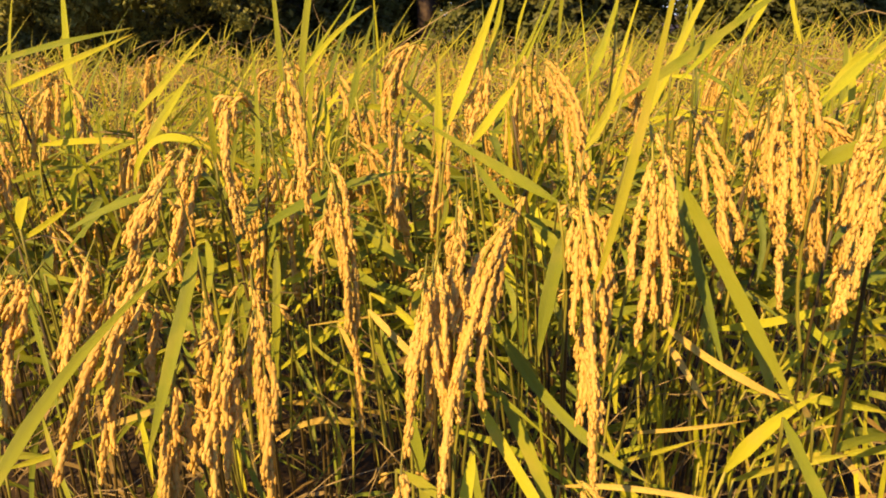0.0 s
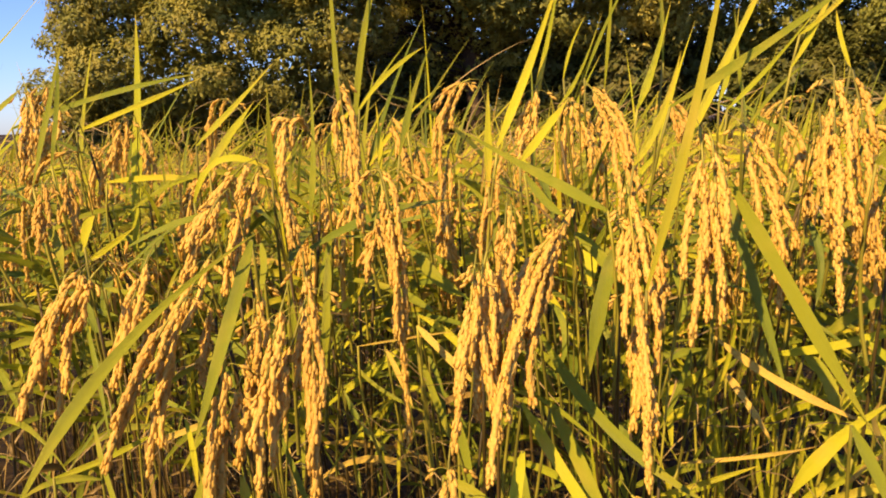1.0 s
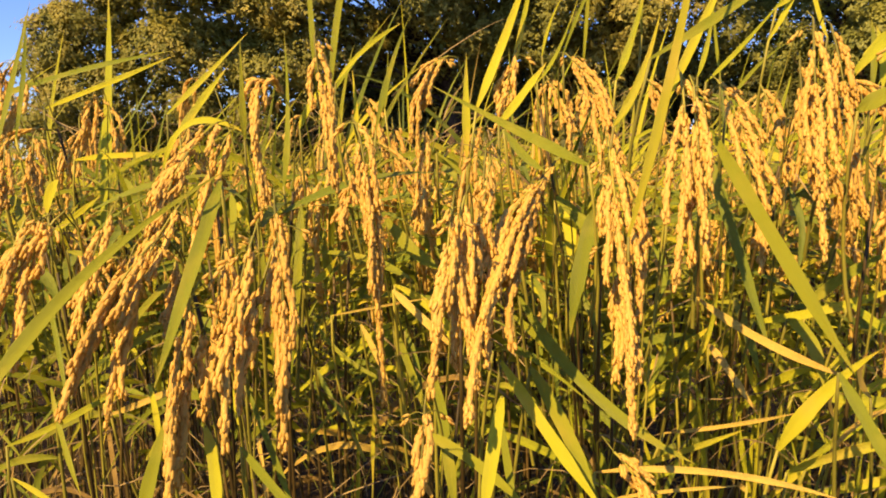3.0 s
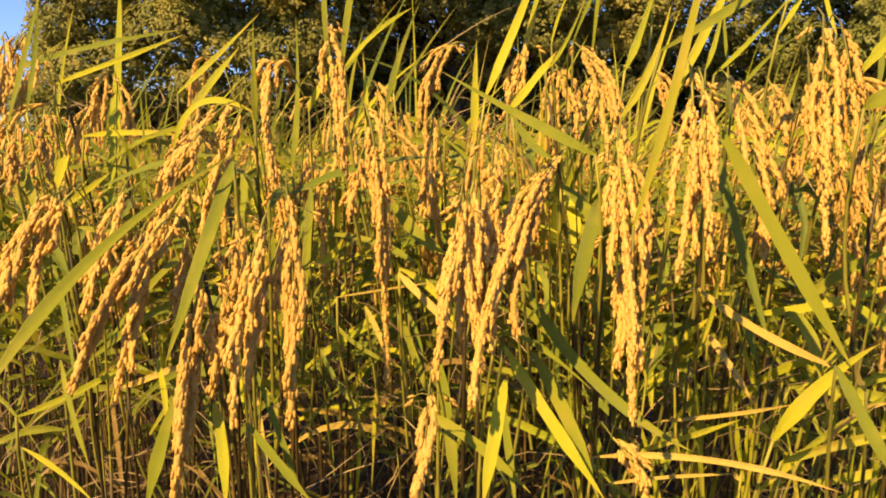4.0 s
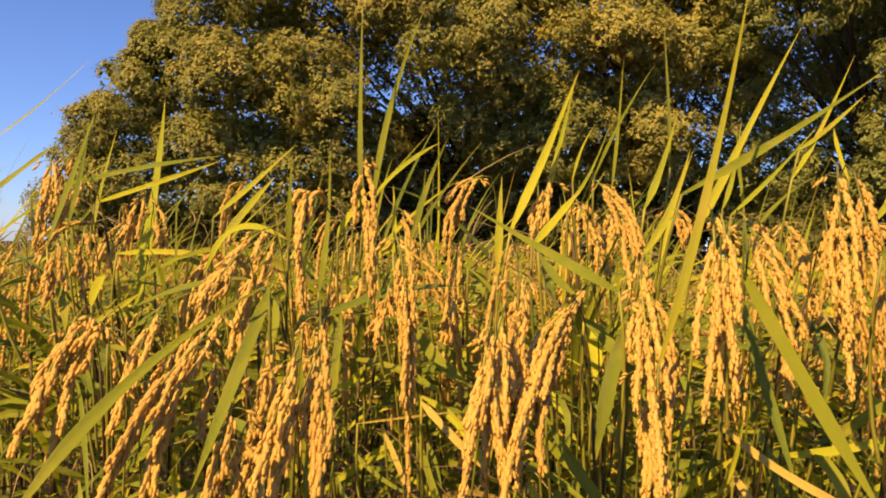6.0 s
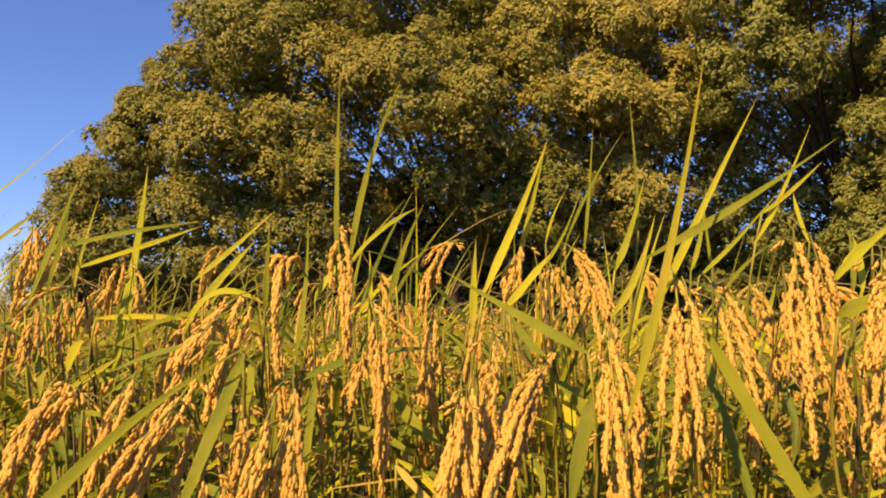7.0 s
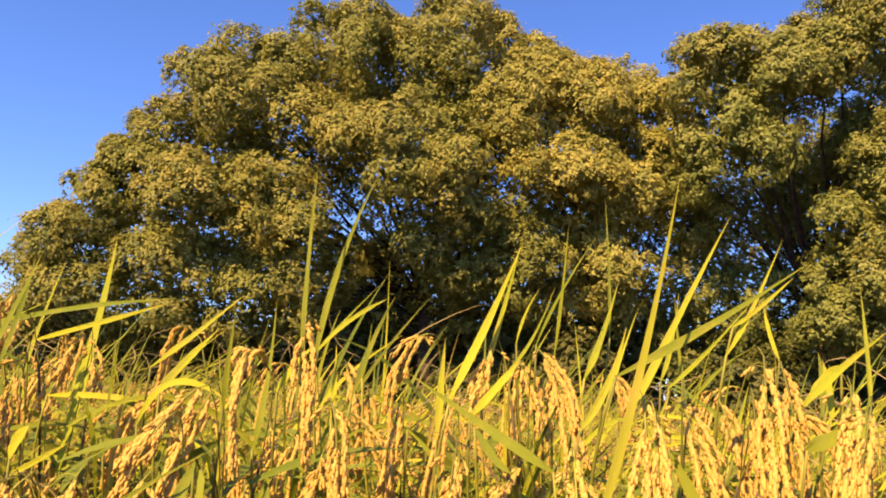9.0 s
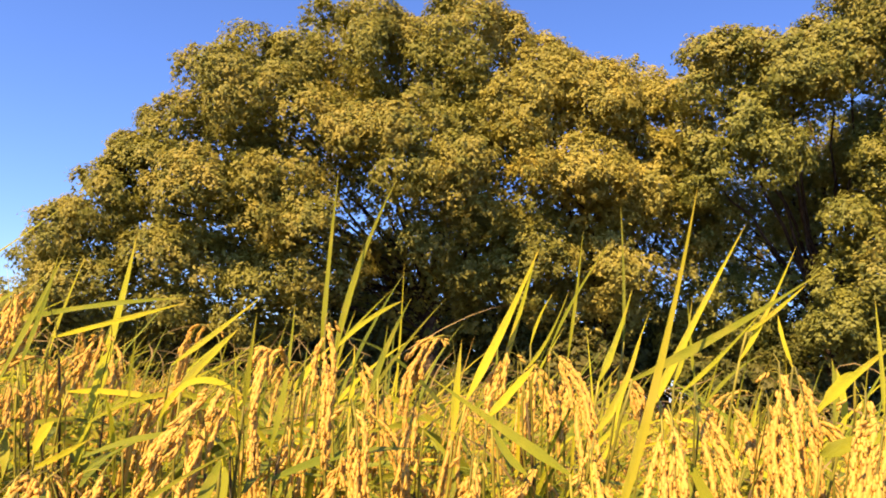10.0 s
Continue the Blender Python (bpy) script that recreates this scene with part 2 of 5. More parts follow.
def ear_parts(a, m, c, width, rng, shape, gap=0.0011, size=0.0077, strands=None, core=0.0023, stray=0):
    """A ripe ear: a bent main stalk and branches that hang along it, set with grains. Returns stalk and grains."""
    u = np.linspace(0, 1, 60)
    p = bend(a, m, c, u)
    length = float(np.sum(np.linalg.norm(np.diff(p, axis=0), axis=1)))
    count = strands or max(3, int(round(1.0 + width / 0.0064)))
    stalks = [tube(p[::6], np.linspace(0.0011, 0.0005, 10), 4)]
    places, ways, cores = [], [], []

    def dress(q, first):
        seg = np.linalg.norm(np.diff(q, axis=0), axis=1)
        run = np.concatenate([[0], np.cumsum(seg)])
        marks = np.arange(first, run[-1], gap)
        if len(marks) == 0:
            return
        marks = np.clip(marks + rng.uniform(-0.3, 0.3, len(marks)) * gap, 0, run[-1])
        at = np.stack([np.interp(marks, run, q[:, k]) for k in range(3)], axis=1)
        t = unit(np.gradient(q, axis=0))
        way = unit(np.stack([np.interp(marks, run, t[:, k]) for k in range(3)], axis=1))
        phase = np.arange(len(marks)) * 2.4 + rng.uniform(0, 6)
        out = np.stack([np.cos(phase), np.sin(phase), np.zeros(len(phase))], axis=1)
        out = unit(out - way * np.sum(out * way, axis=1, keepdims=True) + 1e-6)
        if core:
            inner = np.linspace(marks[0] + 0.003, run[-1], 9)
            inner = np.stack([np.interp(inner, run, q[:, k]) for k in range(3)], axis=1)
            cores.append(tube(inner, core * np.array([0.4, 0.8, 1, 1, 1, 1, 1, 1, 0.7]), 5))
        lump = 1.0 + 0.65 * np.sin(marks * rng.uniform(300, 480) + rng.uniform(0, 6)) + rng.uniform(-0.25, 0.25, len(marks))
        keep = lump > rng.uniform(0.1, 0.75, len(marks))
        at, out, way, lump = at[keep], out[keep], way[keep], lump[keep, None]
        places.append(at + 0.0013 * lump * out)
        ways.append(way + rng.uniform(0.0, 0.26, (len(at), 1)) ** 1.2 * out + [0, 0, -0.12])

    for i in range(count):
        u0 = 0.0 + 0.52 * (i / count) + rng.uniform(-0.03, 0.05)
        u0 = max(0.0, u0)
        reach = rng.uniform(0.38, 0.70) * (1.0 - 0.25 * u0)
        s = np.linspace(0, 1, 16)
        idx = np.minimum(u0 + s * reach, 1.0)
        q = np.stack([np.interp(idx, u, p[:, k]) for k in range(3)], axis=1)
        over = np.maximum(0, u0 + s * reach - 1.0)
        q[:, 2] -= over * length
        ang = i * 2.4 + rng.uniform(-0.5, 0.5)
        spread = width * rng.uniform(0.34, 0.52) * (1 - 0.35 * u0)
        lift = np.sin(np.minimum(1, s * 1.7) * math.pi / 2)
        off = np.array([math.cos(ang), math.sin(ang) * 0.6, 0.0]) * spread
        q = q + (lift * (0.72 + 0.55 * s))[:, None] * off
        q[:, 0] += 0.0022 * np.sin(s * rng.uniform(4, 10) + i * 2.0) * s
        q[:, 1] += 0.0022 * np.cos(s * rng.uniform(4, 10) + i) * s
        stalks.append(tube(q[::3], np.full(6, 0.0004), 3))
        dress(q, 0.06 * reach * length)
    dress(p[28:], 0.0)
    # a few short stray branches about the neck, with grains at their ends only
    for i in range(stray):
        s = np.linspace(0, 1, 8)
        ang = rng.uniform(0, 6.28)
        L = rng.uniform(0.010, 0.020)
        q = p[int(rng.integers(1, 8))] + np.stack([math.cos(ang) * L * s, 0.7 * math.sin(ang) * L * s, L * (0.55 * s - 0.9 * s ** 2)], axis=1)
        stalks.append(tube(q, np.full(8, 0.0004), 3))
        k = np.array([5, 6, 7])
        places.append(q[k] + rng.uniform(-0.001, 0.001, (3, 3)))
        ways.append(np.gradient(q, axis=0)[k] / L * 4 + rng.uniform(-0.3, 0.3, (3, 3)))
    places, ways = np.concatenate(places), np.concatenate(ways)
    n = len(places)
    g = grains_at(places, ways, size * rng.uniform(0.82, 1.12, n), rng.uniform(0, 6.28, n), shape)
    return joined(stalks), joined([(g[0], g[1].tolist()), *cores])


# ---- ground ----
def ground():
    xs = np.concatenate([[-900, -300, -90, -40], np.linspace(-20, 20, 41), [40, 90, 300, 900]])
    ys = np.concatenate([[-900, -300, -60, -20], np.linspace(-4, 32, 37), [60, 150, 400, 1500]])
    v = [(x, y, 0.03 * noise.noise((x * 0.6, y * 0.6, 0)) if abs(x) < 21 and -5 < y < 33 else 0.0) for y in ys for x in xs]
    k = len(xs)
    f = [(j * k + i, j * k + i + 1, (j + 1) * k + i + 1, (j + 1) * k + i) for j in range(len(ys) - 1) for i in range(k - 1)]
    tagged(new("ground", mesh_of("ground", v, f, SOIL)), "dark damp paddy soil between the rice plants", "ground", kind="structure")


ground()

# ---- trees ----
crown_rng = np.random.default_rng(11)


class Crown:
    def __init__(self):
        self.places, self.outs, self.sizes, self.middles = [], [], [], []


def lobe(crown, middle, radius, fill):
    """One rounded mass of a crown: smaller heads over its outside, each a dense cap of leafy tufts that face outward."""
    r = crown_rng
    crown.middles.append(np.asarray(middle))
    fill = fill if middle[1] < 16.4 else 0.48 * fill
    for i in range(int(6 + 6 * radius)):
        way = unit(r.normal(size=3) + [-0.1, -0.6, 0.3])
        small = min(radius, 1.35) * r.uniform(0.28, 0.47)
        mid = np.asarray(middle) + way * (radius - 0.8 * small) * [1, 0.9, 0.95]
        n = int(62 * fill * (small / 0.5) ** 1.8) + 5
        out = unit(r.normal(size=(n, 3)) + 0.8 * way + [0, -0.2, 0.4])
        for c, w in zip(mid + out * small * r.uniform(0.72, 1.1, (n, 1)) * [1, 1, 0.85], out):
            k = int(r.integers(11, 16))
            size = r.uniform(0.08, 0.18)
            d = unit(r.normal(size=(k, 3)) + 0.6 * w + [0, 0, 0.2])
            crown.places.append(c + d * size * r.uniform(0.3, 1.15, (k, 1)))
            crown.outs.append(unit(0.4 * d + 0.42 * r.normal(size=(k, 3)) + 0.8 * w + 0.3 * way + [0, 0, 0.25]))
            crown.sizes.append(r.uniform(0.058, 0.115, k))
    # the shaded inside: larger leaves at all angles
    n = int(420 * radius ** 2 * min(1.0, fill + 0.35 if fill > 0.1 else 0.2))
    crown.places.append(np.asarray(middle) + [0, 0.25 * radius, -0.1] + unit(r.normal(size=(n, 3))) * radius * r.uniform(0.25, 0.82, (n, 1)))
    crown.outs.append(unit(r.normal(size=(n, 3))))
    crown.sizes.append(r.uniform(0.10, 0.20, n))


def leaves_mesh(name, crown, material):
    """Each leaf is a folded pointed blade of four corners."""
    r = crown_rng
    p, o, s = np.concatenate(crown.places), np.concatenate(crown.outs), np.concatenate(crown.sizes)
    n = len(p)
    t = unit(np.cross(o, r.normal(size=(n, 3))))
    b = np.cross(o, t)
    L = s[:, None]
    v = np.stack([p - t * L * 0.5, p + b * L * 0.26 - o * L * 0.06, p + t * L * 0.55, p - b * L * 0.26 - o * L * 0.06], axis=1).reshape(-1, 3)
    f = np.arange(n * 4).reshape(-1, 4)
    return mesh_of(name, v, f.tolist(), material, smooth=False)


def limb(a, c, r0, r1, rng, sag=0.3):
    a, c = np.asarray(a, float), np.asarray(c, float)
    m = 0.5 * (a + c) + [rng.uniform(-0.3, 0.3), rng.uniform(-0.3, 0.3), sag]
    u = np.linspace(0, 1, 9)
    p = bend(a, m, c, u)
    p[1:-1] += rng.uniform(-0.07, 0.07, (7, 3))
    return tube(p, r0 + (r1 - r0) * u ** 0.7, 7)


def tree(crown, foot, fork, girth, material, label):
    rng = np.random.default_rng(int(abs(foot[0]) * 10) + 3)
    root = tagged(new("tree"), label, "tree")
    u = np.linspace(0, 1, 9)
    f = np.asarray(foot, float)
    p = bend(f, 0.5 * (f + fork) + [0.15, 0, 0], fork, u)
    child("trunk", mesh_of("trunk", *tube(p, girth * (1.25 - 0.6 * u ** 0.6), 10), BARK), root, "rough grey-brown trunk in shade")
    for c in crown.middles:
        start = p[int(rng.integers(5, 9))]
        thick = 0.06 if c[2] > fork[2] + 1.6 else 0.03
        child("limb", mesh_of("limb", *limb(start, c, thick, 0.01, rng), BARK), root)
    child("crown", leaves_mesh("crown", crown, material), root, "dense foliage lit by a low sun")
    return root


crown_a, crown_b, crown_c = Crown(), Crown(), Crown()
lobe(crown_a, (-2.908, 15.100, 7.298), 1.71, 1)
lobe(crown_a, (-3.326, 17.300, 8.117), 1.50, 0.55)
lobe(crown_a, (-4.823, 14.600, 6.335), 1.39, 1)
lobe(crown_a, (-5.544, 16.800, 7.045), 1.22, 0.55)
lobe(crown_a, (-6.054, 14.800, 5.411), 0.86, 1)
lobe(crown_a, (-0.651, 15.400, 7.585), 1.62, 1)
lobe(crown_a, (-0.740, 17.600, 8.425), 1.42, 0.55)
lobe(crown_a, (-3.587, 14.800, 5.284), 1.44, .6)
lobe(crown_a, (-4.115, 17.000, 5.828), 1.26, 0.39)
lobe(crown_a, (-1.714, 14.600, 5.236), 1.65, 1)
lobe(crown_a, (-1.967, 16.800, 5.783), 1.45, 0.55)
lobe(crown_a, (0.227, 14.600, 5.022), 1.42, 1)
lobe(crown_a, (0.264, 16.800, 5.538), 1.25, 0.55)
lobe(crown_a, (-6.422, 14.600, 4.082), 1.12, 1)
lobe(crown_a, (-7.383, 16.800, 4.456), 0.99, 0.55)
lobe(crown_a, (-7.719, 14.871, 3.119), 0.90, 1)
lobe(crown_a, (-8.516, 14.894, 2.626), 0.60, 1)
lobe(crown_a, (-5.006, 14.435, 3.686), 1.52, 1)
lobe(crown_a, (-5.763, 16.635, 4.008), 1.33, 0.55)
lobe(crown_a, (-3.214, 15.071, 3.484), 1.46, .8)
lobe(crown_a, (-3.677, 17.271, 3.756), 1.29, 0.44)
lobe(crown_a, (-0.730, 15.900, 3.700), 1.50, .7)
lobe(crown_a, (-0.807, 17.729, 3.911), 1.32, 0.44)
lobe(crown_a, (1.330, 15.800, 3.460), 1.34, .65)
lobe(crown_a, (1.470, 17.506, 3.636), 1.20, 0.39)
lobe(crown_a, (-5.795, 14.941, 2.352), 1.33, .9)
lobe(crown_a, (-6.641, 17.141, 2.462), 1.17, 0.50)
lobe(crown_a, (-7.632, 15.059, 2.002), 1.10, .8)
lobe(crown_a, (-8.738, 17.259, 2.059), 0.96, 0.44)
lobe(crown_a, (-9.170, 15.635, 1.597), 0.88, .5)
lobe(crown_a, (-3.933, 15.318, 2.189), 1.36, .7)
lobe(crown_a, (-4.492, 17.518, 2.269), 1.20, 0.39)
lobe(crown_a, (-2.188, 17.999, 2.459), 1.60, .45)
lobe(crown_a, (-2.212, 18.276, 2.375), 1.26, 0.39)
lobe(crown_a, (0.112, 17.795, 2.345), 1.43, .4)
lobe(crown_a, (0.122, 18.094, 2.262), 1.13, 0.39)
lobe(crown_a, (1.570, 17.529, 1.913), 1.13, .8)
lobe(crown_a, (1.771, 19.729, 1.924), 1.00, 0.44)
lobe(crown_a, (-2.380, 17.765, 3.366), 1.01, .7)
lobe(crown_a, (-5.076, 15.200, 5.059), 0.98, .8)
lobe(crown_a, (-5.803, 17.400, 5.551), 0.86, 0.44)
lobe(crown_a, (-4.758, 15.659, 4.342), 0.89, .8)
lobe(crown_a, (-8.680, 16.612, 1.346), 1.01, .8)
lobe(crown_a, (-7.655, 16.871, 1.313), 1.16, .8)
lobe(crown_a, (-8.643, 19.071, 1.254), 1.02, 0.44)
lobe(crown_a, (-9.706, 16.729, 1.027), 1.01, .8)
lobe(crown_a, (-6.084, 17.071, 1.443), 1.17, .7)
lobe(crown_a, (-6.859, 19.271, 1.398), 1.03, 0.39)
lobe(crown_a, (-7.301, 14.488, 3.818), 0.82, 1)
lobe(crown_a, (-8.115, 14.641, 3.104), 0.71, 1)
lobe(crown_a, (-7.059, 14.800, 4.679), 0.66, 1)
lobe(crown_a, (-3.870, 15.000, 6.850), 1.00, 1)
lobe(crown_a, (-1.780, 15.200, 7.500), 1.15, 1)
lobe(crown_a, (-2.680, 15.200, 5.900), 0.85, .8)
lobe(crown_a, (-0.250, 15.000, 6.350), 1.00, 1)
lobe(crown_a, (0.370, 19.200, 4.150), 1.50, 1)
lobe(crown_a, (2.500, 19.200, 4.000), 1.40, 1)
lobe(crown_b, (4.617, 13.800, 7.015), 0.95, 1)
lobe(crown_b, (5.353, 16.000, 7.887), 0.83, 0.55)
lobe(crown_b, (5.817, 13.600, 7.127), 0.99, 1)
lobe(crown_b, (6.757, 15.800, 8.032), 0.87, 0.55)
lobe(crown_b, (6.878, 13.600, 7.655), 1.10, 1)
lobe(crown_b, (7.990, 15.800, 8.645), 0.97, 0.55)
lobe(crown_b, (7.551, 13.100, 7.800), 1.38, 1)
lobe(crown_b, (8.817, 15.300, 8.860), 1.21, 0.55)
lobe(crown_b, (8.328, 15.590, 6.750), 1.20, .7)
lobe(crown_b, (8.119, 15.200, 6.506), 0.88, 0.50)
lobe(crown_b, (6.283, 16.467, 6.638), 1.06, .7)
lobe(crown_b, (7.122, 18.667, 7.287), 0.94, 0.39)
lobe(crown_b, (4.512, 14.767, 5.610), 0.95, .9)
lobe(crown_b, (5.184, 16.967, 6.205), 0.84, 0.50)
lobe(crown_b, (7.441, 16.267, 5.878), 1.05, .6)
lobe(crown_b, (8.446, 18.467, 6.436), 0.93, 0.39)
lobe(crown_b, (7.576, 13.667, 4.533), 1.22, .9)
lobe(crown_b, (8.793, 15.867, 5.021), 1.07, 0.50)
lobe(crown_b, (5.370, 15.933, 4.640), 0.90, .6)
lobe(crown_b, (7.209, 16.600, 4.275), 1.07, .5)
lobe(crown_b, (8.164, 18.800, 4.608), 0.94, 0.39)
lobe(crown_b, (7.417, 14.000, 3.208), 1.02, .8)
lobe(crown_b, (8.581, 16.200, 3.474), 0.90, 0.44)
lobe(crown_b, (6.384, 16.696, 3.221), 1.22, .4)
lobe(crown_b, (6.349, 16.600, 3.108), 0.92, 0.39)
lobe(crown_b, (4.851, 16.943, 3.262), 1.23, .45)
lobe(crown_b, (4.927, 17.200, 3.195), 0.96, 0.39)
lobe(crown_b, (8.133, 14.200, 2.757), 1.03, .9)
lobe(crown_b, (9.392, 16.400, 2.948), 0.91, 0.50)
lobe(crown_b, (7.296, 14.400, 2.394), 0.93, .9)
lobe(crown_b, (8.410, 16.600, 2.524), 0.82, 0.50)
lobe(crown_b, (5.450, 14.000, 5.672), 0.79, .6)
lobe(crown_b, (6.900, 16.300, 5.150), 0.85, .6)
lobe(crown_b, (7.350, 14.133, 4.377), 0.72, .8)
lobe(crown_b, (8.381, 13.600, 5.429), 1.54, 1)
lobe(crown_b, (9.734, 15.800, 6.063), 1.35, 0.55)
lobe(crown_b, (8.530, 13.800, 3.368), 1.34, 1)
lobe(crown_b, (9.888, 16.000, 3.666), 1.18, 0.55)
lobe(crown_b, (7.846, 16.943, 2.852), 1.23, .5)
lobe(crown_b, (7.965, 17.200, 2.780), 0.96, 0.44)
lobe(crown_b, (5.435, 17.155, 2.309), 1.24, .5)
lobe(crown_b, (5.642, 17.800, 2.258), 1.00, 0.50)
lobe(crown_b, (6.689, 17.155, 2.403), 1.11, .5)
lobe(crown_b, (6.942, 17.800, 2.355), 0.89, 0.44)
lobe(crown_b, (5.259, 13.800, 7.405), 0.67, 1)
lobe(crown_b, (4.242, 14.000, 7.425), 0.51, 1)
lobe(crown_b, (6.243, 13.600, 7.611), 0.66, 1)
lobe(crown_b, (4.946, 13.800, 6.187), 0.67, .8)
lobe(crown_b, (4.589, 16.133, 4.625), 0.85, .6)
lobe(crown_b, (5.100, 17.000, 4.320), 0.82, .5)
lobe(crown_b, (7.490, 17.500, 7.410), 1.30, .6)
lobe(crown_c, (1.077, 15.100, 6.693), 1.34, 1)
lobe(crown_c, (1.237, 17.300, 7.426), 1.18, 0.55)
lobe(crown_c, (2.263, 15.100, 6.528), 1.22, 1)
lobe(crown_c, (2.594, 17.300, 7.237), 1.07, 0.55)
lobe(crown_c, (3.491, 16.600, 7.842), 0.78, 1)
lobe(crown_c, (2.000, 15.167, 4.828), 1.47, .9)
lobe(crown_c, (2.293, 17.367, 5.290), 1.29, 0.50)
lobe(crown_c, (3.449, 15.500, 5.260), 1.25, 1)
lobe(crown_c, (3.940, 17.700, 5.768), 1.10, 0.55)
lobe(crown_c, (4.041, 15.200, 6.688), 0.92, 1)
lobe(crown_c, (4.328, 15.700, 5.376), 1.02, .8)
lobe(crown_c, (4.936, 17.900, 5.892), 0.89, 0.44)
lobe(crown_c, (3.100, 15.800, 3.600), 1.22, .65)
lobe(crown_c, (3.453, 17.600, 3.796), 1.09, 0.39)
lobe(crown_c, (2.927, 16.600, 2.582), 1.21, .8)
lobe(crown_c, (3.317, 18.800, 2.693), 1.06, 0.44)
lobe(crown_c, (2.312, 15.200, 7.131), 0.68, 1)
lobe(crown_c, (1.388, 15.000, 7.298), 0.67, 1)
lobe(crown_c, (3.846, 15.400, 7.126), 0.62, 1)
lobe(crown_c, (0.412, 15.200, 7.955), 0.74, 1)
# deep foliage behind the gap between the middle tree and the tall one
for middle, radius in (((6.55, 19.0, 5.55), 1.15), ((7.30, 19.2, 4.55), 1.15), ((6.00, 19.0, 4.30), 1.0), ((8.35, 19.0, 5.60), 1.1), ((9.30, 19.0, 7.40), 1.2)):
    lobe(crown_b, middle, radius, 0.5)
lobe(crown_c, (1.200, 15.300, 7.560), 0.78, 1)
lobe(crown_c, (1.750, 15.400, 7.350), 0.70, 1)
tree(crown_a, (-0.7, 17.6, -0.1), (-0.9, 17.2, 3.0), 0.30, CROWN, "broad round-headed tree with olive-gold evening-lit leaves")
tree(crown_b, (7.9, 16.4, -0.1), (7.6, 16.3, 3.4), 0.28, CROWN_DARK, "tall tree with dark gaps and deep olive leaves beside the field")
tree(crown_c, (3.3, 17.6, -0.1), (3.1, 17.4, 2.6), 0.26, CROWN_GOLD, "lower tree with golden-green leaves between two taller trees")


def shrub(x, y, w, h, label, fill=0.11, big=1.5):
    c = Crown()
    for i in range(6):
        lobe(c, (x + crown_rng.uniform(-0.5, 0.5) * w, y + crown_rng.uniform(-0.3, 0.3), h * crown_rng.uniform(0.15, 0.75)), w * crown_rng.uniform(0.32, 0.45), fill)
    c.sizes = [big * k for k in c.sizes]
    root = tagged(new("shrub"), label, "shrub", group="shrubs under the trees")
    rng = np.random.default_rng(abs(int(x * 7)) + 90)
    for mid in c.middles:
        child("branch", mesh_of("branch", *limb((x, y, -0.05), mid, 0.04, 0.012, rng, 0.1), BARK), root)
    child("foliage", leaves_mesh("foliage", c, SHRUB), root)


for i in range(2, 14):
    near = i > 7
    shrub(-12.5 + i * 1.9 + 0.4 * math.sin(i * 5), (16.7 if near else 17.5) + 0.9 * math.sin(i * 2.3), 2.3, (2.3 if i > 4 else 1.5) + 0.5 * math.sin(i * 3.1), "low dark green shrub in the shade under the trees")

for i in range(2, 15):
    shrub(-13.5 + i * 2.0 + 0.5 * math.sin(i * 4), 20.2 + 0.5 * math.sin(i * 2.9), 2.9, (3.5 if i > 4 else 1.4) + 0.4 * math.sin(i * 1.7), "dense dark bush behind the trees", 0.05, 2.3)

# ---- rice ----
plant_rng = np.random.default_rng(5)
HILL_LABEL = "ripe rice plant with drooping golden ears and yellow-green blades"


def rice_hill(x, y):
    root = tagged(new("rice_plant"), HILL_LABEL, "rice plant", group="rice plants at the field edge")
    root.location = (x, y, 0)
    return root


def culm(hill, top, lean=None, r=0.0011):
    """A stem from the hill's foot up to a place, ending in the direction lean."""
    rng = plant_rng
    r = r * rng.uniform(0.75, 1.15)
    foot = np.array([rng.uniform(-0.035, 0.035), rng.uniform(-0.03, 0.03), -0.02])
    top = np.asarray(top, float) - np.array(hill.location)
    k = np.array([foot[0] * 0.8 + 0.2 * top[0], foot[1] * 0.8 + 0.2 * top[1], top[2] * 0.8]) if lean is None else top + np.asarray(lean)
    k2 = np.array([foot[0] * 1.3, foot[1] * 1.3, max(0.2, top[2] * 0.55)])
    u = np.linspace(0, 1, 12)[:, None]
    p = (1 - u) ** 3 * foot + 3 * u * (1 - u) ** 2 * k2 + 3 * u ** 2 * (1 - u) * k + u ** 3 * top
    child("stem", mesh_of("stem", *tube(p, r * np.linspace(1.4, 0.5, 12), 5), STEM), hill)
    # dead lower sheath, its colour also darkening the stem's foot as shade would
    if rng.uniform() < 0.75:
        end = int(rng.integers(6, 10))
        child("dead_sheath", mesh_of("dead_sheath", *tube(p[:end], r * np.linspace(2.0, 1.35, end), 5), SHEATH_DEAD_SHADE), hill, "withered brown leaf sheath round the stem, darkened for shade low in the stand")


def sheath(hill, top, lean):
    """The short upper sheath that a blade springs from."""
    top = np.asarray(top, float) - np.array(hill.location)
    low = np.array([top[0] * 0.75, top[1] * 0.75, max(0.0, top[2] - 0.16)])
    p = bend(low, 0.5 * (low + top) + np.asarray(lean) * 0.12, top, np.linspace(0, 1, 6))
    child("sheath", mesh_of("sheath", *tube(p, np.linspace(0.0018, 0.0012, 6), 5), STEM), hill)


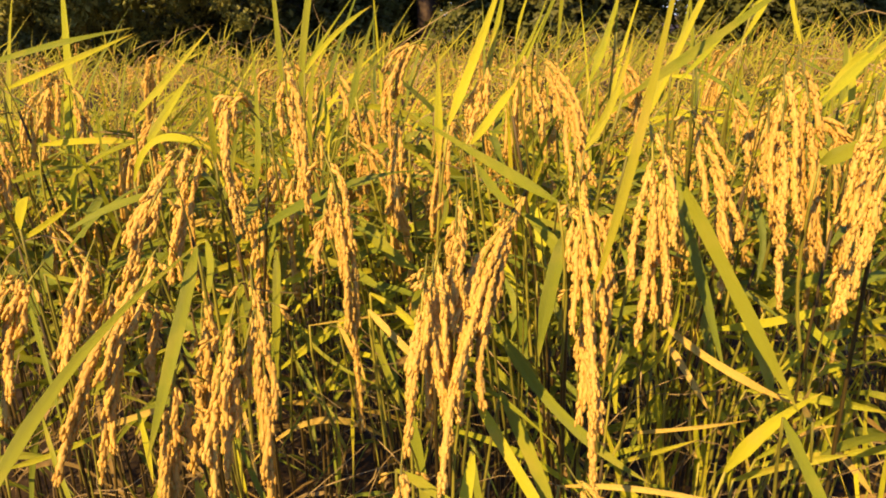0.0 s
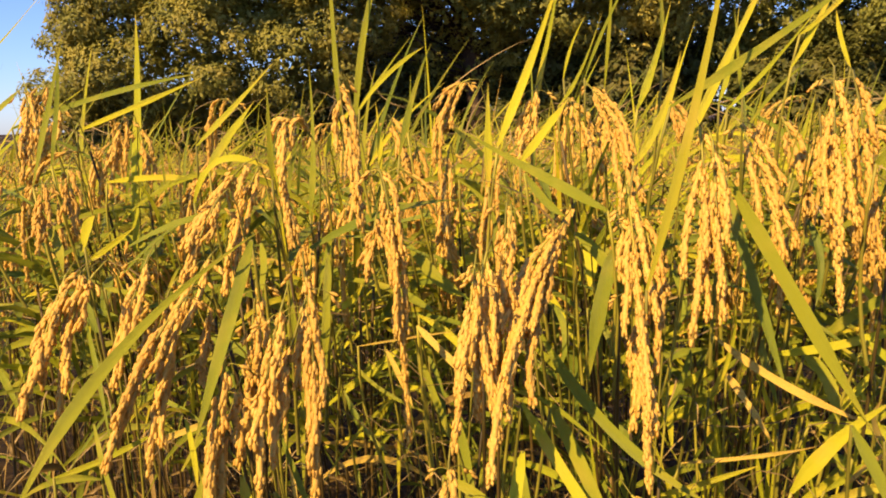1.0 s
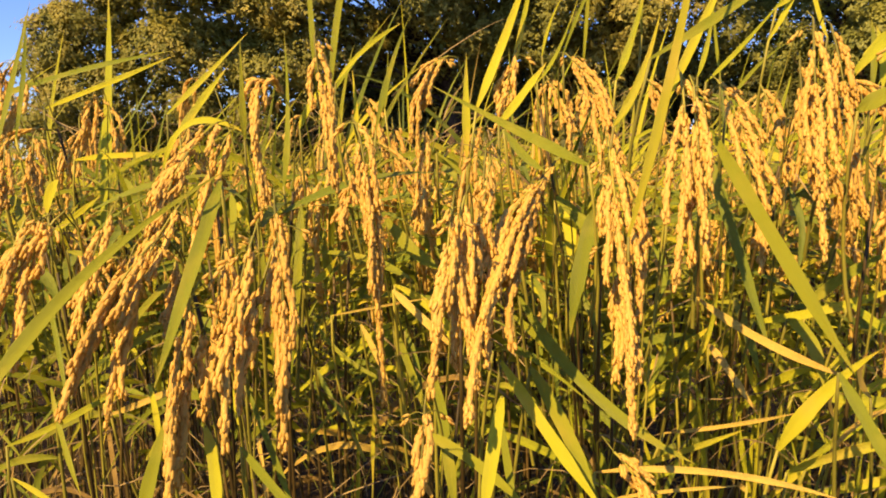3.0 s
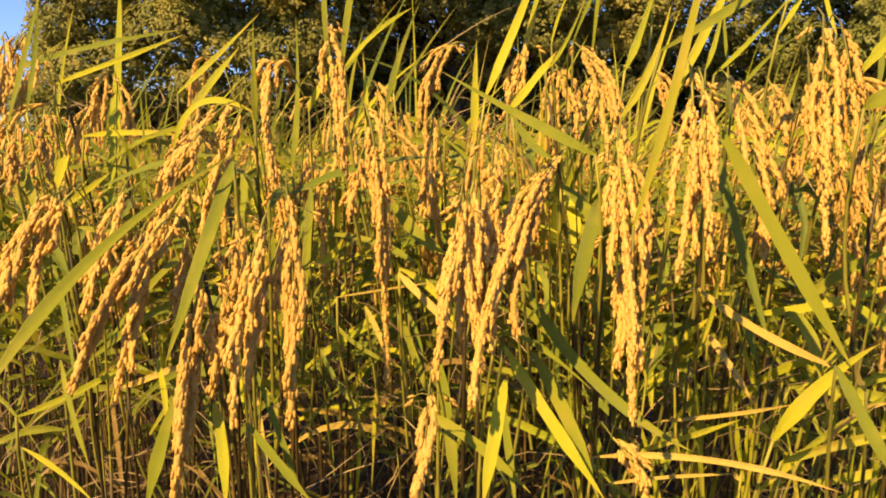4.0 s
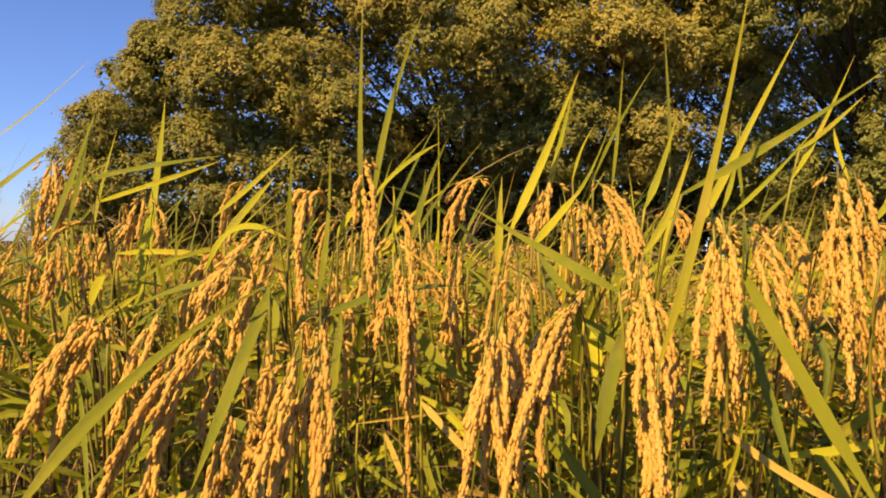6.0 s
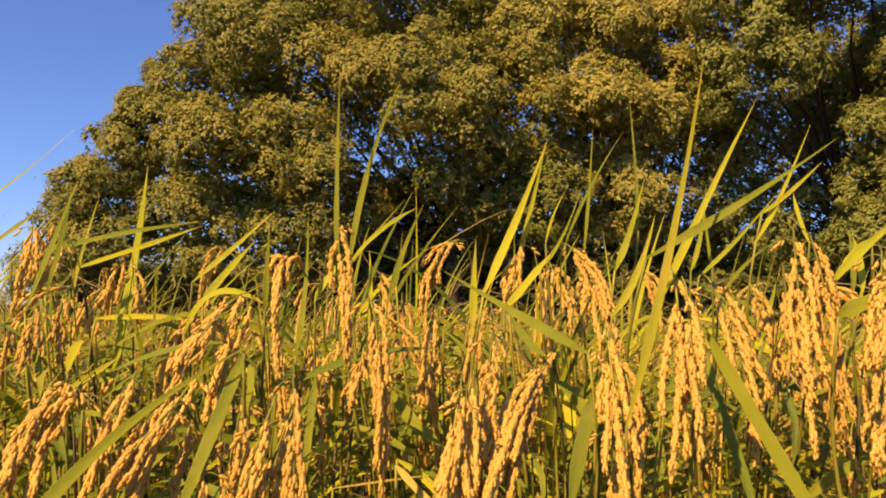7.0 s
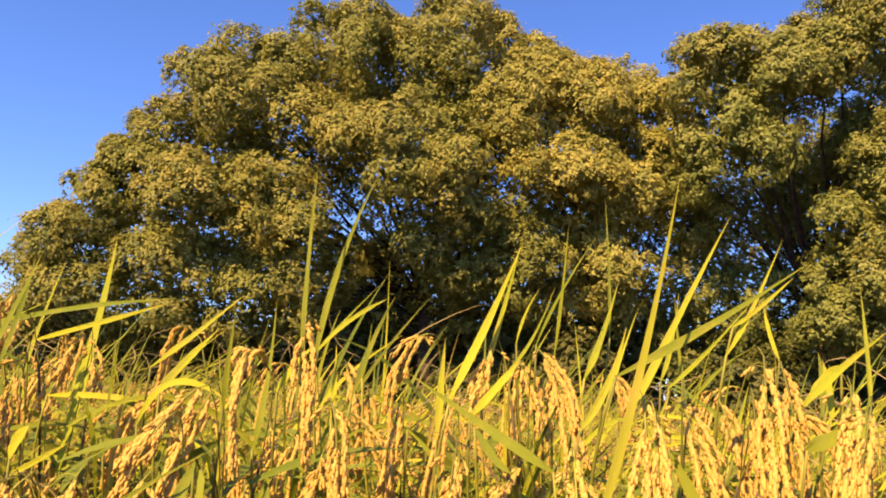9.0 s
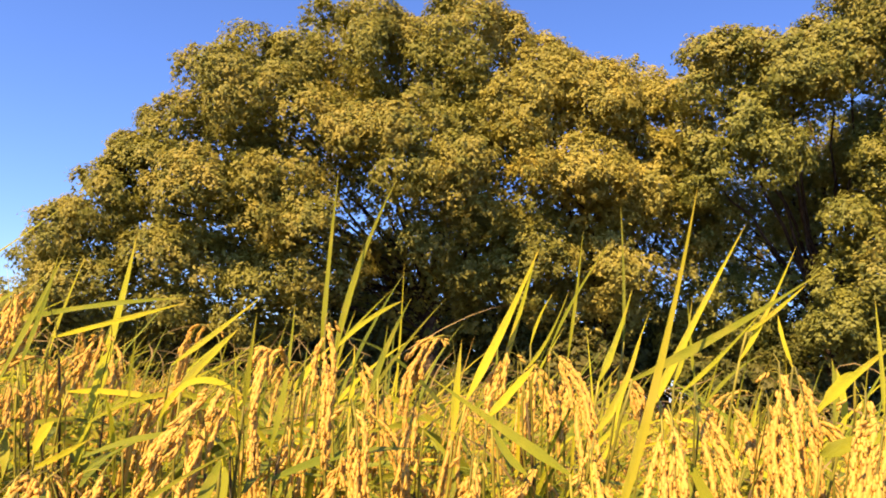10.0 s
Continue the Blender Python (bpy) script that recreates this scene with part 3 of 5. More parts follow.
def ear(hill, a, m, c, width):
    off = np.array(hill.location)
    a, m, c = np.asarray(a) - off, np.asarray(m) - off, np.asarray(c) - off
    stalk, grains = ear_parts(a, m, c, width, plant_rng, GRAIN_FINE, stray=2)
    ob = child("ear", mesh_of("ear", *stalk, STEM), hill)
    child("grain_head", mesh_of("grain_head", *grains, GRAIN), ob, "plump golden husked grains")
    k = 2 * m - 0.5 * (a + c)
    way = unit(a - k) * 0.05 + np.array([0, 0.012, 0.035])
    culm(hill, a + off, way)


def blade(hill, a, m, c, width, material, taper=0.7):
    off = np.array(hill.location)
    v, f, uv = ribbon(np.asarray(a) - off, np.asarray(m) - off, np.asarray(c) - off, width, plant_rng, taper=taper)
    child("leaf", mesh_of("leaf", v, f, material, uv=uv), hill)
    k = 2 * np.asarray(m) - 0.5 * (np.asarray(a) + np.asarray(c))
    lean = unit(np.asarray(a) - k) * 0.08
    if lean[2] > 0.0:
        lean = np.array([lean[0] * 0.3, 0.02, 0.03])
    sheath(hill, a, lean)


def undergrowth(hill, count=7):
    """Lower blades of a plant at the field's edge, turned into the stand."""
    rng = plant_rng
    for i in range(count):
        q = rng.uniform(-0.25, math.pi + 0.25)
        out = np.array([math.cos(q), math.sin(q), 0])
        a = 0.03 * out + [0, 0, rng.uniform(0.22, 0.66)]
        c = a + out * rng.uniform(0.12, 0.26) + [0, 0, rng.uniform(-0.18, 0.14)]
        m = 0.5 * (a + c) + [0, 0, rng.uniform(0.015, 0.05)]
        v, f, uv = ribbon(a, m, c, rng.uniform(0.005, 0.009) if a[2] < 0.48 else rng.uniform(0.008, 0.013), rng, 10, twist=1.2)
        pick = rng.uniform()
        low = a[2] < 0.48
        # Low blades are withered; their dark tones also stand in for shade.
        mat = LEAF_DEAD_SHADE if low and pick < 0.75 else LEAF_DEEP if low and pick < 0.93 else LEAF_GREEN if pick < 0.6 else LEAF_YELLOW if pick < 0.93 else LEAF_DRY
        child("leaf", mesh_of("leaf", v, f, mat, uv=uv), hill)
    spreading(hill, rng, 4, 0.68, 0.82, (0.4, math.pi - 0.4))


def spreading(hill, rng, count, low, high, spread):
    """Broad blades that lie level just under the ears and close the stand from above."""
    for i in range(count):
        q = rng.uniform(*spread)
        out = np.array([math.cos(q), math.sin(q), 0])
        a = 0.03 * out + [0, 0, rng.uniform(low, high)]
        c = a + out * rng.uniform(0.16, 0.30) + [0, 0, rng.uniform(-0.05, 0.03)]
        m = 0.5 * (a + c) + [0, 0, rng.uniform(0.01, 0.03)]
        v, f, uv = ribbon(a, m, c, rng.uniform(0.011, 0.016), rng, 9, toward=(0.0, -0.2, 1.0), twist=0.6)
        child("leaf", mesh_of("leaf", v, f, LEAF_DEEP if rng.uniform() < 0.55 else LEAF_GREEN, uv=uv), hill)


def tillers(hill, count):
    """Short upright yellow shoots low in a plant."""
    rng = plant_rng
    for i in range(count):
        a = np.array([rng.uniform(-0.09, 0.09), rng.uniform(-0.18, -0.05), rng.uniform(0.38, 0.50)])
        c = a + [rng.uniform(-0.05, 0.05), rng.uniform(-0.03, 0.03), rng.uniform(0.12, 0.24)]
        m = 0.5 * (a + c) + [rng.uniform(-0.008, 0.008), 0, 0]
        v, f, uv = ribbon(a, m, c, rng.uniform(0.004, 0.008), rng, 8)
        child("shoot", mesh_of("shoot", v, f, LEAF_YELLOW, uv=uv), hill)
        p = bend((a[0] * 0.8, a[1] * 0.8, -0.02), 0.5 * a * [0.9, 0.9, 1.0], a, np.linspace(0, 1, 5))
        # the shoot's withered sheath carries the painted shade as well
        child("sheath", mesh_of("sheath", *tube(p, np.linspace(0.002, 0.0014, 5), 5), SHEATH_DEAD_SHADE), hill)


hill = rice_hill(-0.351, 0.744)
undergrowth(hill, 3)
ear(hill, (-0.256, 0.660, 0.819), (-0.262, 0.630, 0.778), (-0.264, 0.600, 0.729), 0.0140)
ear(hill, (-0.288, 0.620, 0.815), (-0.299, 0.600, 0.790), (-0.306, 0.580, 0.741), 0.0140)
ear(hill, (-0.280, 0.620, 0.813), (-0.293, 0.600, 0.774), (-0.295, 0.580, 0.716), 0.0132)
ear(hill, (-0.303, 0.620, 0.812), (-0.308, 0.585, 0.763), (-0.304, 0.550, 0.728), 0.0128)
ear(hill, (-0.301, 0.640, 0.811), (-0.298, 0.610, 0.780), (-0.288, 0.580, 0.737), 0.0119)
blade(hill, (-0.238, 0.450, 0.719), (-0.203, 0.520, 0.790), (-0.136, 0.591, 0.849), 0.0112, LEAF_GREEN, 0.78)
blade(hill, (-0.319, 0.660, 0.675), (-0.295, 0.630, 0.644), (-0.267, 0.600, 0.612), 0.0064, LEAF_GREEN, 0.32)
blade(hill, (-0.361, 0.660, 0.626), (-0.300, 0.640, 0.654), (-0.238, 0.620, 0.689), 0.0058, LEAF_YELLOW, 0.32)
blade(hill, (-0.318, 0.600, 0.626), (-0.277, 0.580, 0.617), (-0.242, 0.560, 0.604), 0.0049, LEAF_YELLOW, 0.32)
hill = rice_hill(-0.174, 0.746)
full_hill = hill
undergrowth(hill, 5)
ear(hill, (-0.104, 0.570, 0.824), (-0.096, 0.550, 0.751), (-0.095, 0.530, 0.680), 0.0113)
ear(hill, (-0.204, 0.660, 0.819), (-0.221, 0.610, 0.761), (-0.221, 0.560, 0.684), 0.0167)
ear(hill, (-0.211, 0.620, 0.793), (-0.231, 0.580, 0.750), (-0.241, 0.540, 0.695), 0.0165)
ear(hill, (-0.155, 0.550, 0.767), (-0.161, 0.535, 0.717), (-0.166, 0.520, 0.637), 0.0095)
ear(hill, (-0.116, 0.560, 0.805), (-0.127, 0.540, 0.746), (-0.128, 0.520, 0.683), 0.0124)
ear(hill, (-0.152, 0.600, 0.784), (-0.154, 0.585, 0.734), (-0.160, 0.570, 0.686), 0.0113)
ear(hill, (-0.210, 0.660, 0.775), (-0.208, 0.640, 0.747), (-0.204, 0.620, 0.725), 0.0084)
blade(hill, (-0.149, 0.600, 0.839), (-0.155, 0.560, 0.789), (-0.169, 0.520, 0.718), 0.0106, LEAF_GREEN, 0.32)
blade(hill, (-0.147, 0.620, 0.691), (-0.124, 0.600, 0.647), (-0.102, 0.580, 0.605), 0.0061, LEAF_GREEN, 0.32)
blade(hill, (-0.185, 0.520, 0.629), (-0.176, 0.530, 0.670), (-0.169, 0.540, 0.700), 0.0129, LEAF_GREEN, 0.78)
blade(hill, (-0.155, 0.560, 0.680), (-0.143, 0.540, 0.655), (-0.135, 0.520, 0.626), 0.0084, LEAF_YELLOW, 0.32)
blade(hill, (-0.137, 0.640, 0.806), (-0.125, 0.620, 0.727), (-0.113, 0.600, 0.654), 0.0049, LEAF_GREEN, 0.32)
blade(hill, (-0.109, 0.660, 0.818), (-0.108, 0.640, 0.779), (-0.108, 0.620, 0.723), 0.0073, LEAF_GREEN, 0.32)
blade(hill, (-0.139, 0.580, 0.657), (-0.113, 0.560, 0.639), (-0.085, 0.540, 0.620), 0.0069, LEAF_GREEN, 0.32)
blade(hill, (-0.163, 0.660, 0.827), (-0.155, 0.640, 0.808), (-0.155, 0.620, 0.791), 0.0080, LEAF_GREEN, 0.32)
blade(hill, (-0.248, 0.680, 0.671), (-0.230, 0.650, 0.657), (-0.215, 0.620, 0.636), 0.0056, LEAF_YELLOW, 0.32)
hill = rice_hill(-0.017, 0.756)
small_hill = hill
undergrowth(hill)
ear(hill, (0.032, 0.680, 0.853), (0.030, 0.665, 0.817), (0.033, 0.650, 0.775), 0.0140)
ear(hill, (0.017, 0.620, 0.824), (0.013, 0.595, 0.779), (0.024, 0.570, 0.707), 0.0208)
ear(hill, (0.009, 0.600, 0.818), (0.002, 0.580, 0.762), (-0.006, 0.560, 0.702), 0.0097)
ear(hill, (-0.009, 0.550, 0.697), (-0.010, 0.525, 0.669), (-0.014, 0.500, 0.641), 0.0080)
blade(hill, (0.041, 0.660, 0.694), (0.072, 0.610, 0.657), (0.107, 0.560, 0.618), 0.0104, LEAF_YELLOW, 0.32)
blade(hill, (0.065, 0.680, 0.683), (0.087, 0.630, 0.650), (0.106, 0.580, 0.608), 0.0122, LEAF_GREEN, 0.32)
blade(hill, (0.040, 0.560, 0.699), (0.033, 0.540, 0.668), (0.026, 0.520, 0.632), 0.0102, LEAF_YELLOW, 0.32)
blade(hill, (-0.009, 0.640, 0.689), (-0.000, 0.620, 0.642), (0.007, 0.600, 0.590), 0.0098, LEAF_GREEN, 0.32)
blade(hill, (-0.018, 0.600, 0.661), (0.020, 0.580, 0.647), (0.058, 0.560, 0.621), 0.0085, LEAF_GREEN, 0.32)
blade(hill, (0.035, 0.660, 0.702), (0.060, 0.630, 0.706), (0.103, 0.600, 0.679), 0.0043, LEAF_GREEN, 0.32)
blade(hill, (0.039, 0.620, 0.663), (0.044, 0.600, 0.635), (0.049, 0.580, 0.602), 0.0068, LEAF_GREEN, 0.32)
hill = rice_hill(0.187, 0.772)
undergrowth(hill)
ear(hill, (0.174, 0.660, 0.908), (0.172, 0.635, 0.845), (0.160, 0.610, 0.761), 0.0224)
ear(hill, (0.181, 0.650, 0.897), (0.181, 0.630, 0.837), (0.181, 0.610, 0.777), 0.0140)
ear(hill, (0.121, 0.620, 0.637), (0.135, 0.610, 0.620), (0.144, 0.600, 0.595), 0.0143)
blade(hill, (0.132, 0.630, 0.792), (0.169, 0.645, 0.932), (0.199, 0.660, 1.088), 0.0098, LEAF_FIELD, 0.78)
blade(hill, (0.201, 0.680, 0.868), (0.245, 0.650, 0.778), (0.288, 0.620, 0.693), 0.0126, LEAF_GREEN, 0.32)
blade(hill, (0.244, 0.640, 0.630), (0.272, 0.630, 0.677), (0.304, 0.620, 0.711), 0.0158, LEAF_YELLOW, 0.78)
blade(hill, (0.113, 0.660, 0.604), (0.197, 0.630, 0.617), (0.280, 0.600, 0.608), 0.0057, LEAF_DRY, 0.32)
blade(hill, (0.123, 0.660, 0.581), (0.165, 0.650, 0.593), (0.227, 0.640, 0.603), 0.0033, LEAF_DRY, 0.32)
hill = rice_hill(0.351, 0.749)
undergrowth(hill)
ear(hill, (0.322, 0.640, 0.822), (0.312, 0.630, 0.798), (0.305, 0.620, 0.774), 0.0140)
ear(hill, (0.334, 0.660, 0.929), (0.322, 0.640, 0.880), (0.306, 0.620, 0.815), 0.0168)
ear(hill, (0.317, 0.600, 0.912), (0.304, 0.590, 0.864), (0.294, 0.580, 0.805), 0.0137)
blade(hill, (0.267, 0.600, 0.701), (0.281, 0.580, 0.666), (0.296, 0.560, 0.633), 0.0104, LEAF_GREEN, 0.32)
blade(hill, (0.267, 0.680, 0.595), (0.311, 0.670, 0.617), (0.356, 0.660, 0.632), 0.0108, LEAF_YELLOW, 0.32)
blade(hill, (0.300, 0.660, 0.877), (0.319, 0.650, 0.889), (0.352, 0.640, 0.899), 0.0134, LEAF_GREEN, 0.32)
blade(hill, (0.319, 0.660, 0.663), (0.305, 0.650, 0.684), (0.306, 0.640, 0.705), 0.0059, LEAF_DRY, 0.32)
hill = rice_hill(-0.559, 0.921)
undergrowth(hill)
blade(hill, (-0.507, 0.800, 0.968), (-0.473, 0.820, 1.005), (-0.422, 0.840, 1.066), 0.0043, LEAF_YELLOW, 0.78)
hill = rice_hill(-0.403, 0.914)
undergrowth(hill)
ear(hill, (-0.442, 0.820, 0.871), (-0.442, 0.810, 0.835), (-0.443, 0.800, 0.802), 0.0186)
blade(hill, (-0.466, 0.840, 0.863), (-0.445, 0.850, 0.943), (-0.427, 0.860, 1.017), 0.0120, LEAF_GREEN, 0.78)
blade(hill, (-0.467, 0.740, 0.907), (-0.436, 0.750, 0.936), (-0.412, 0.760, 0.961), 0.0079, LEAF_GREEN, 0.32)
blade(hill, (-0.416, 0.840, 0.781), (-0.384, 0.830, 0.799), (-0.348, 0.820, 0.821), 0.0068, LEAF_YELLOW, 0.32)
blade(hill, (-0.381, 0.780, 0.807), (-0.376, 0.780, 0.826), (-0.367, 0.780, 0.838), 0.0128, LEAF_YELLOW, 0.32)
blade(hill, (-0.317, 0.700, 0.663), (-0.251, 0.680, 0.710), (-0.185, 0.660, 0.743), 0.0086, LEAF_GREEN, 0.78)
blade(hill, (-0.342, 0.740, 0.775), (-0.316, 0.730, 0.773), (-0.285, 0.720, 0.771), 0.0055, LEAF_GREEN, 0.32)
blade(hill, (-0.464, 0.840, 0.837), (-0.435, 0.820, 0.811), (-0.419, 0.800, 0.776), 0.0116, LEAF_GREEN, 0.32)
hill = rice_hill(-0.231, 0.947)
undergrowth(hill)
ear(hill, (-0.153, 0.800, 0.906), (-0.174, 0.770, 0.914), (-0.162, 0.740, 0.814), 0.0217)
ear(hill, (-0.205, 0.760, 0.886), (-0.218, 0.710, 0.854), (-0.230, 0.660, 0.799), 0.0225)
ear(hill, (-0.201, 0.780, 0.879), (-0.217, 0.750, 0.828), (-0.220, 0.720, 0.771), 0.0201)
blade(hill, (-0.265, 0.820, 0.880), (-0.251, 0.830, 0.903), (-0.220, 0.840, 0.944), 0.0088, LEAF_YELLOW, 0.32)
blade(hill, (-0.182, 0.760, 0.870), (-0.182, 0.760, 0.907), (-0.181, 0.760, 0.958), 0.0080, LEAF_GREEN, 0.78)
blade(hill, (-0.275, 0.800, 0.846), (-0.241, 0.790, 0.887), (-0.186, 0.780, 0.876), 0.0092, LEAF_YELLOW, 0.32)
blade(hill, (-0.150, 0.850, 0.807), (-0.154, 0.825, 0.781), (-0.157, 0.800, 0.750), 0.0068, LEAF_GREEN, 0.32)
blade(hill, (-0.304, 0.720, 0.631), (-0.262, 0.710, 0.648), (-0.227, 0.700, 0.665), 0.0066, LEAF_DRY, 0.32)
blade(hill, (-0.147, 0.850, 0.683), (-0.107, 0.825, 0.648), (-0.046, 0.800, 0.627), 0.0058, LEAF_GREEN, 0.32)
hill = rice_hill(-0.037, 0.942)
undergrowth(hill)
ear(hill, (-0.073, 0.700, 0.882), (-0.060, 0.680, 0.819), (-0.051, 0.660, 0.663), 0.0198)
ear(hill, (-0.080, 0.720, 0.840), (-0.083, 0.710, 0.817), (-0.087, 0.700, 0.790), 0.0104)
ear(hill, (-0.115, 0.760, 0.958), (-0.109, 0.750, 0.903), (-0.099, 0.740, 0.830), 0.0211)
blade(hill, (-0.115, 0.760, 0.909), (-0.120, 0.770, 1.013), (-0.123, 0.780, 1.107), 0.0076, LEAF_GREEN, 0.78)
blade(hill, (-0.111, 0.800, 0.911), (-0.098, 0.820, 1.018), (-0.069, 0.840, 1.122), 0.0092, LEAF_GREEN, 0.78)
blade(hill, (0.024, 0.800, 0.893), (0.053, 0.810, 0.962), (0.087, 0.820, 1.054), 0.0133, LEAF_YELLOW, 0.78)
blade(hill, (-0.092, 0.820, 0.865), (-0.093, 0.830, 0.903), (-0.097, 0.840, 0.938), 0.0068, LEAF_YELLOW, 0.78)
blade(hill, (-0.051, 0.740, 0.736), (-0.026, 0.720, 0.717), (0.009, 0.700, 0.688), 0.0083, LEAF_DRY, 0.32)
blade(hill, (-0.115, 0.780, 0.705), (-0.064, 0.770, 0.716), (-0.019, 0.760, 0.725), 0.0027, LEAF_DRY, 0.32)
blade(hill, (-0.057, 0.800, 0.730), (-0.012, 0.780, 0.701), (0.011, 0.760, 0.653), 0.0100, LEAF_YELLOW, 0.32)
blade(hill, (-0.115, 0.860, 0.458), (-0.110, 0.860, 0.530), (-0.113, 0.860, 0.594), 0.0056, LEAF_YELLOW, 0.78)
blade(hill, (-0.062, 0.820, 0.685), (-0.042, 0.800, 0.639), (-0.025, 0.780, 0.603), 0.0084, LEAF_GREEN, 0.32)
blade(hill, (-0.098, 0.840, 0.683), (-0.080, 0.820, 0.656), (-0.066, 0.800, 0.633), 0.0067, LEAF_DRY, 0.32)
blade(hill, (-0.053, 0.840, 0.675), (-0.040, 0.820, 0.645), (-0.035, 0.800, 0.604), 0.0067, LEAF_DEEP, 0.32)
hill = rice_hill(0.132, 0.918)
arching_hill = hill
undergrowth(hill)
tillers(hill, 6)
ear(hill, (0.091, 0.740, 0.845), (0.042, 0.630, 0.782), (0.019, 0.520, 0.699), 0.0173)
ear(hill, (0.077, 0.700, 0.824), (0.051, 0.640, 0.773), (0.047, 0.580, 0.728), 0.0134)
ear(hill, (0.128, 0.700, 0.865), (0.127, 0.630, 0.775), (0.123, 0.560, 0.672), 0.0206)
ear(hill, (0.123, 0.720, 0.837), (0.129, 0.700, 0.806), (0.126, 0.680, 0.772), 0.0130)
ear(hill, (0.062, 0.820, 0.948), (0.052, 0.810, 0.913), (0.044, 0.800, 0.879), 0.0131)
blade(hill, (0.054, 0.820, 0.911), (0.071, 0.830, 0.982), (0.086, 0.840, 1.056), 0.0078, LEAF_YELLOW, 0.78)
blade(hill, (0.171, 0.720, 0.875), (0.225, 0.750, 0.980), (0.283, 0.780, 1.087), 0.0096, LEAF_YELLOW, 0.78)
blade(hill, (0.161, 0.700, 0.923), (0.249, 0.720, 0.976), (0.340, 0.740, 1.039), 0.0108, LEAF_GREEN, 0.78)
blade(hill, (0.143, 0.760, 0.874), (0.168, 0.770, 0.917), (0.186, 0.780, 0.972), 0.0108, LEAF_YELLOW, 0.78)
blade(hill, (0.113, 0.700, 0.842), (0.057, 0.730, 0.872), (-0.015, 0.760, 0.913), 0.0127, LEAF_GREEN, 0.78)
blade(hill, (0.047, 0.720, 0.872), (0.063, 0.710, 0.850), (0.079, 0.700, 0.838), 0.0082, LEAF_GREEN, 0.32)
blade(hill, (0.044, 0.780, 0.878), (0.066, 0.790, 0.904), (0.089, 0.800, 0.934), 0.0092, LEAF_YELLOW, 0.32)
blade(hill, (0.059, 0.740, 0.728), (0.116, 0.690, 0.657), (0.185, 0.640, 0.619), 0.0119, LEAF_GREEN, 0.32)
blade(hill, (0.055, 0.780, 0.703), (0.084, 0.770, 0.678), (0.107, 0.760, 0.655), 0.0090, LEAF_GREEN, 0.32)
blade(hill, (0.129, 0.740, 0.810), (0.111, 0.720, 0.766), (0.098, 0.700, 0.700), 0.0150, LEAF_GREEN, 0.32)
blade(hill, (0.094, 0.780, 0.812), (0.120, 0.760, 0.786), (0.146, 0.740, 0.744), 0.0124, LEAF_GREEN, 0.32)
blade(hill, (0.174, 0.840, 0.629), (0.213, 0.830, 0.652), (0.248, 0.820, 0.683), 0.0098, LEAF_YELLOW, 0.32)
blade(hill, (0.205, 0.720, 0.730), (0.253, 0.690, 0.698), (0.308, 0.660, 0.677), 0.0079, LEAF_DRY, 0.32)
blade(hill, (0.199, 0.800, 0.793), (0.183, 0.790, 0.810), (0.160, 0.780, 0.823), 0.0046, LEAF_YELLOW, 0.32)
blade(hill, (0.186, 0.850, 0.593), (0.217, 0.840, 0.621), (0.247, 0.830, 0.649), 0.0099, LEAF_GREEN, 0.32)
blade(hill, (0.177, 0.850, 0.599), (0.223, 0.840, 0.624), (0.255, 0.830, 0.662), 0.0109, LEAF_YELLOW, 0.32)
blade(hill, (0.157, 0.720, 0.583), (0.197, 0.710, 0.602), (0.240, 0.700, 0.623), 0.0066, LEAF_YELLOW, 0.32)
blade(hill, (0.111, 0.840, 0.725), (0.132, 0.820, 0.695), (0.141, 0.800, 0.655), 0.0087, LEAF_DEEP, 0.32)
blade(hill, (0.076, 0.840, 0.730), (0.087, 0.820, 0.706), (0.081, 0.800, 0.676), 0.0087, LEAF_DEEP, 0.32)
blade(hill, (0.187, 0.750, 0.601), (0.242, 0.735, 0.614), (0.294, 0.720, 0.631), 0.0043, LEAF_DRY, 0.32)
blade(hill, (0.183, 0.840, 0.489), (0.212, 0.830, 0.479), (0.235, 0.820, 0.469), 0.0098, LEAF_YELLOW, 0.32)
hill = rice_hill(0.282, 0.935)
undergrowth(hill)
tillers(hill, 11)
ear(hill, (0.230, 0.760, 0.910), (0.243, 0.725, 0.862), (0.249, 0.690, 0.804), 0.0222)
ear(hill, (0.294, 0.840, 0.911), (0.302, 0.820, 0.873), (0.304, 0.800, 0.826), 0.0188)
ear(hill, (0.258, 0.760, 0.842), (0.262, 0.740, 0.790), (0.257, 0.720, 0.754), 0.0119)
ear(hill, (0.283, 0.700, 0.949), (0.276, 0.670, 0.870), (0.272, 0.640, 0.776), 0.0215)
ear(hill, (0.305, 0.720, 0.947), (0.309, 0.695, 0.879), (0.307, 0.670, 0.794), 0.0212)
ear(hill, (0.274, 0.700, 0.918), (0.274, 0.685, 0.866), (0.278, 0.670, 0.815), 0.0145)
ear(hill, (0.319, 0.720, 0.903), (0.334, 0.710, 0.893), (0.342, 0.700, 0.867), 0.0141)
blade(hill, (0.218, 0.760, 0.861), (0.238, 0.730, 0.776), (0.260, 0.700, 0.684), 0.0118, LEAF_DEEP, 0.32)
blade(hill, (0.274, 0.780, 0.695), (0.333, 0.770, 0.707), (0.395, 0.760, 0.731), 0.0099, LEAF_YELLOW, 0.32)
blade(hill, (0.332, 0.740, 0.910), (0.370, 0.750, 0.945), (0.422, 0.760, 0.986), 0.0113, LEAF_YELLOW, 0.78)
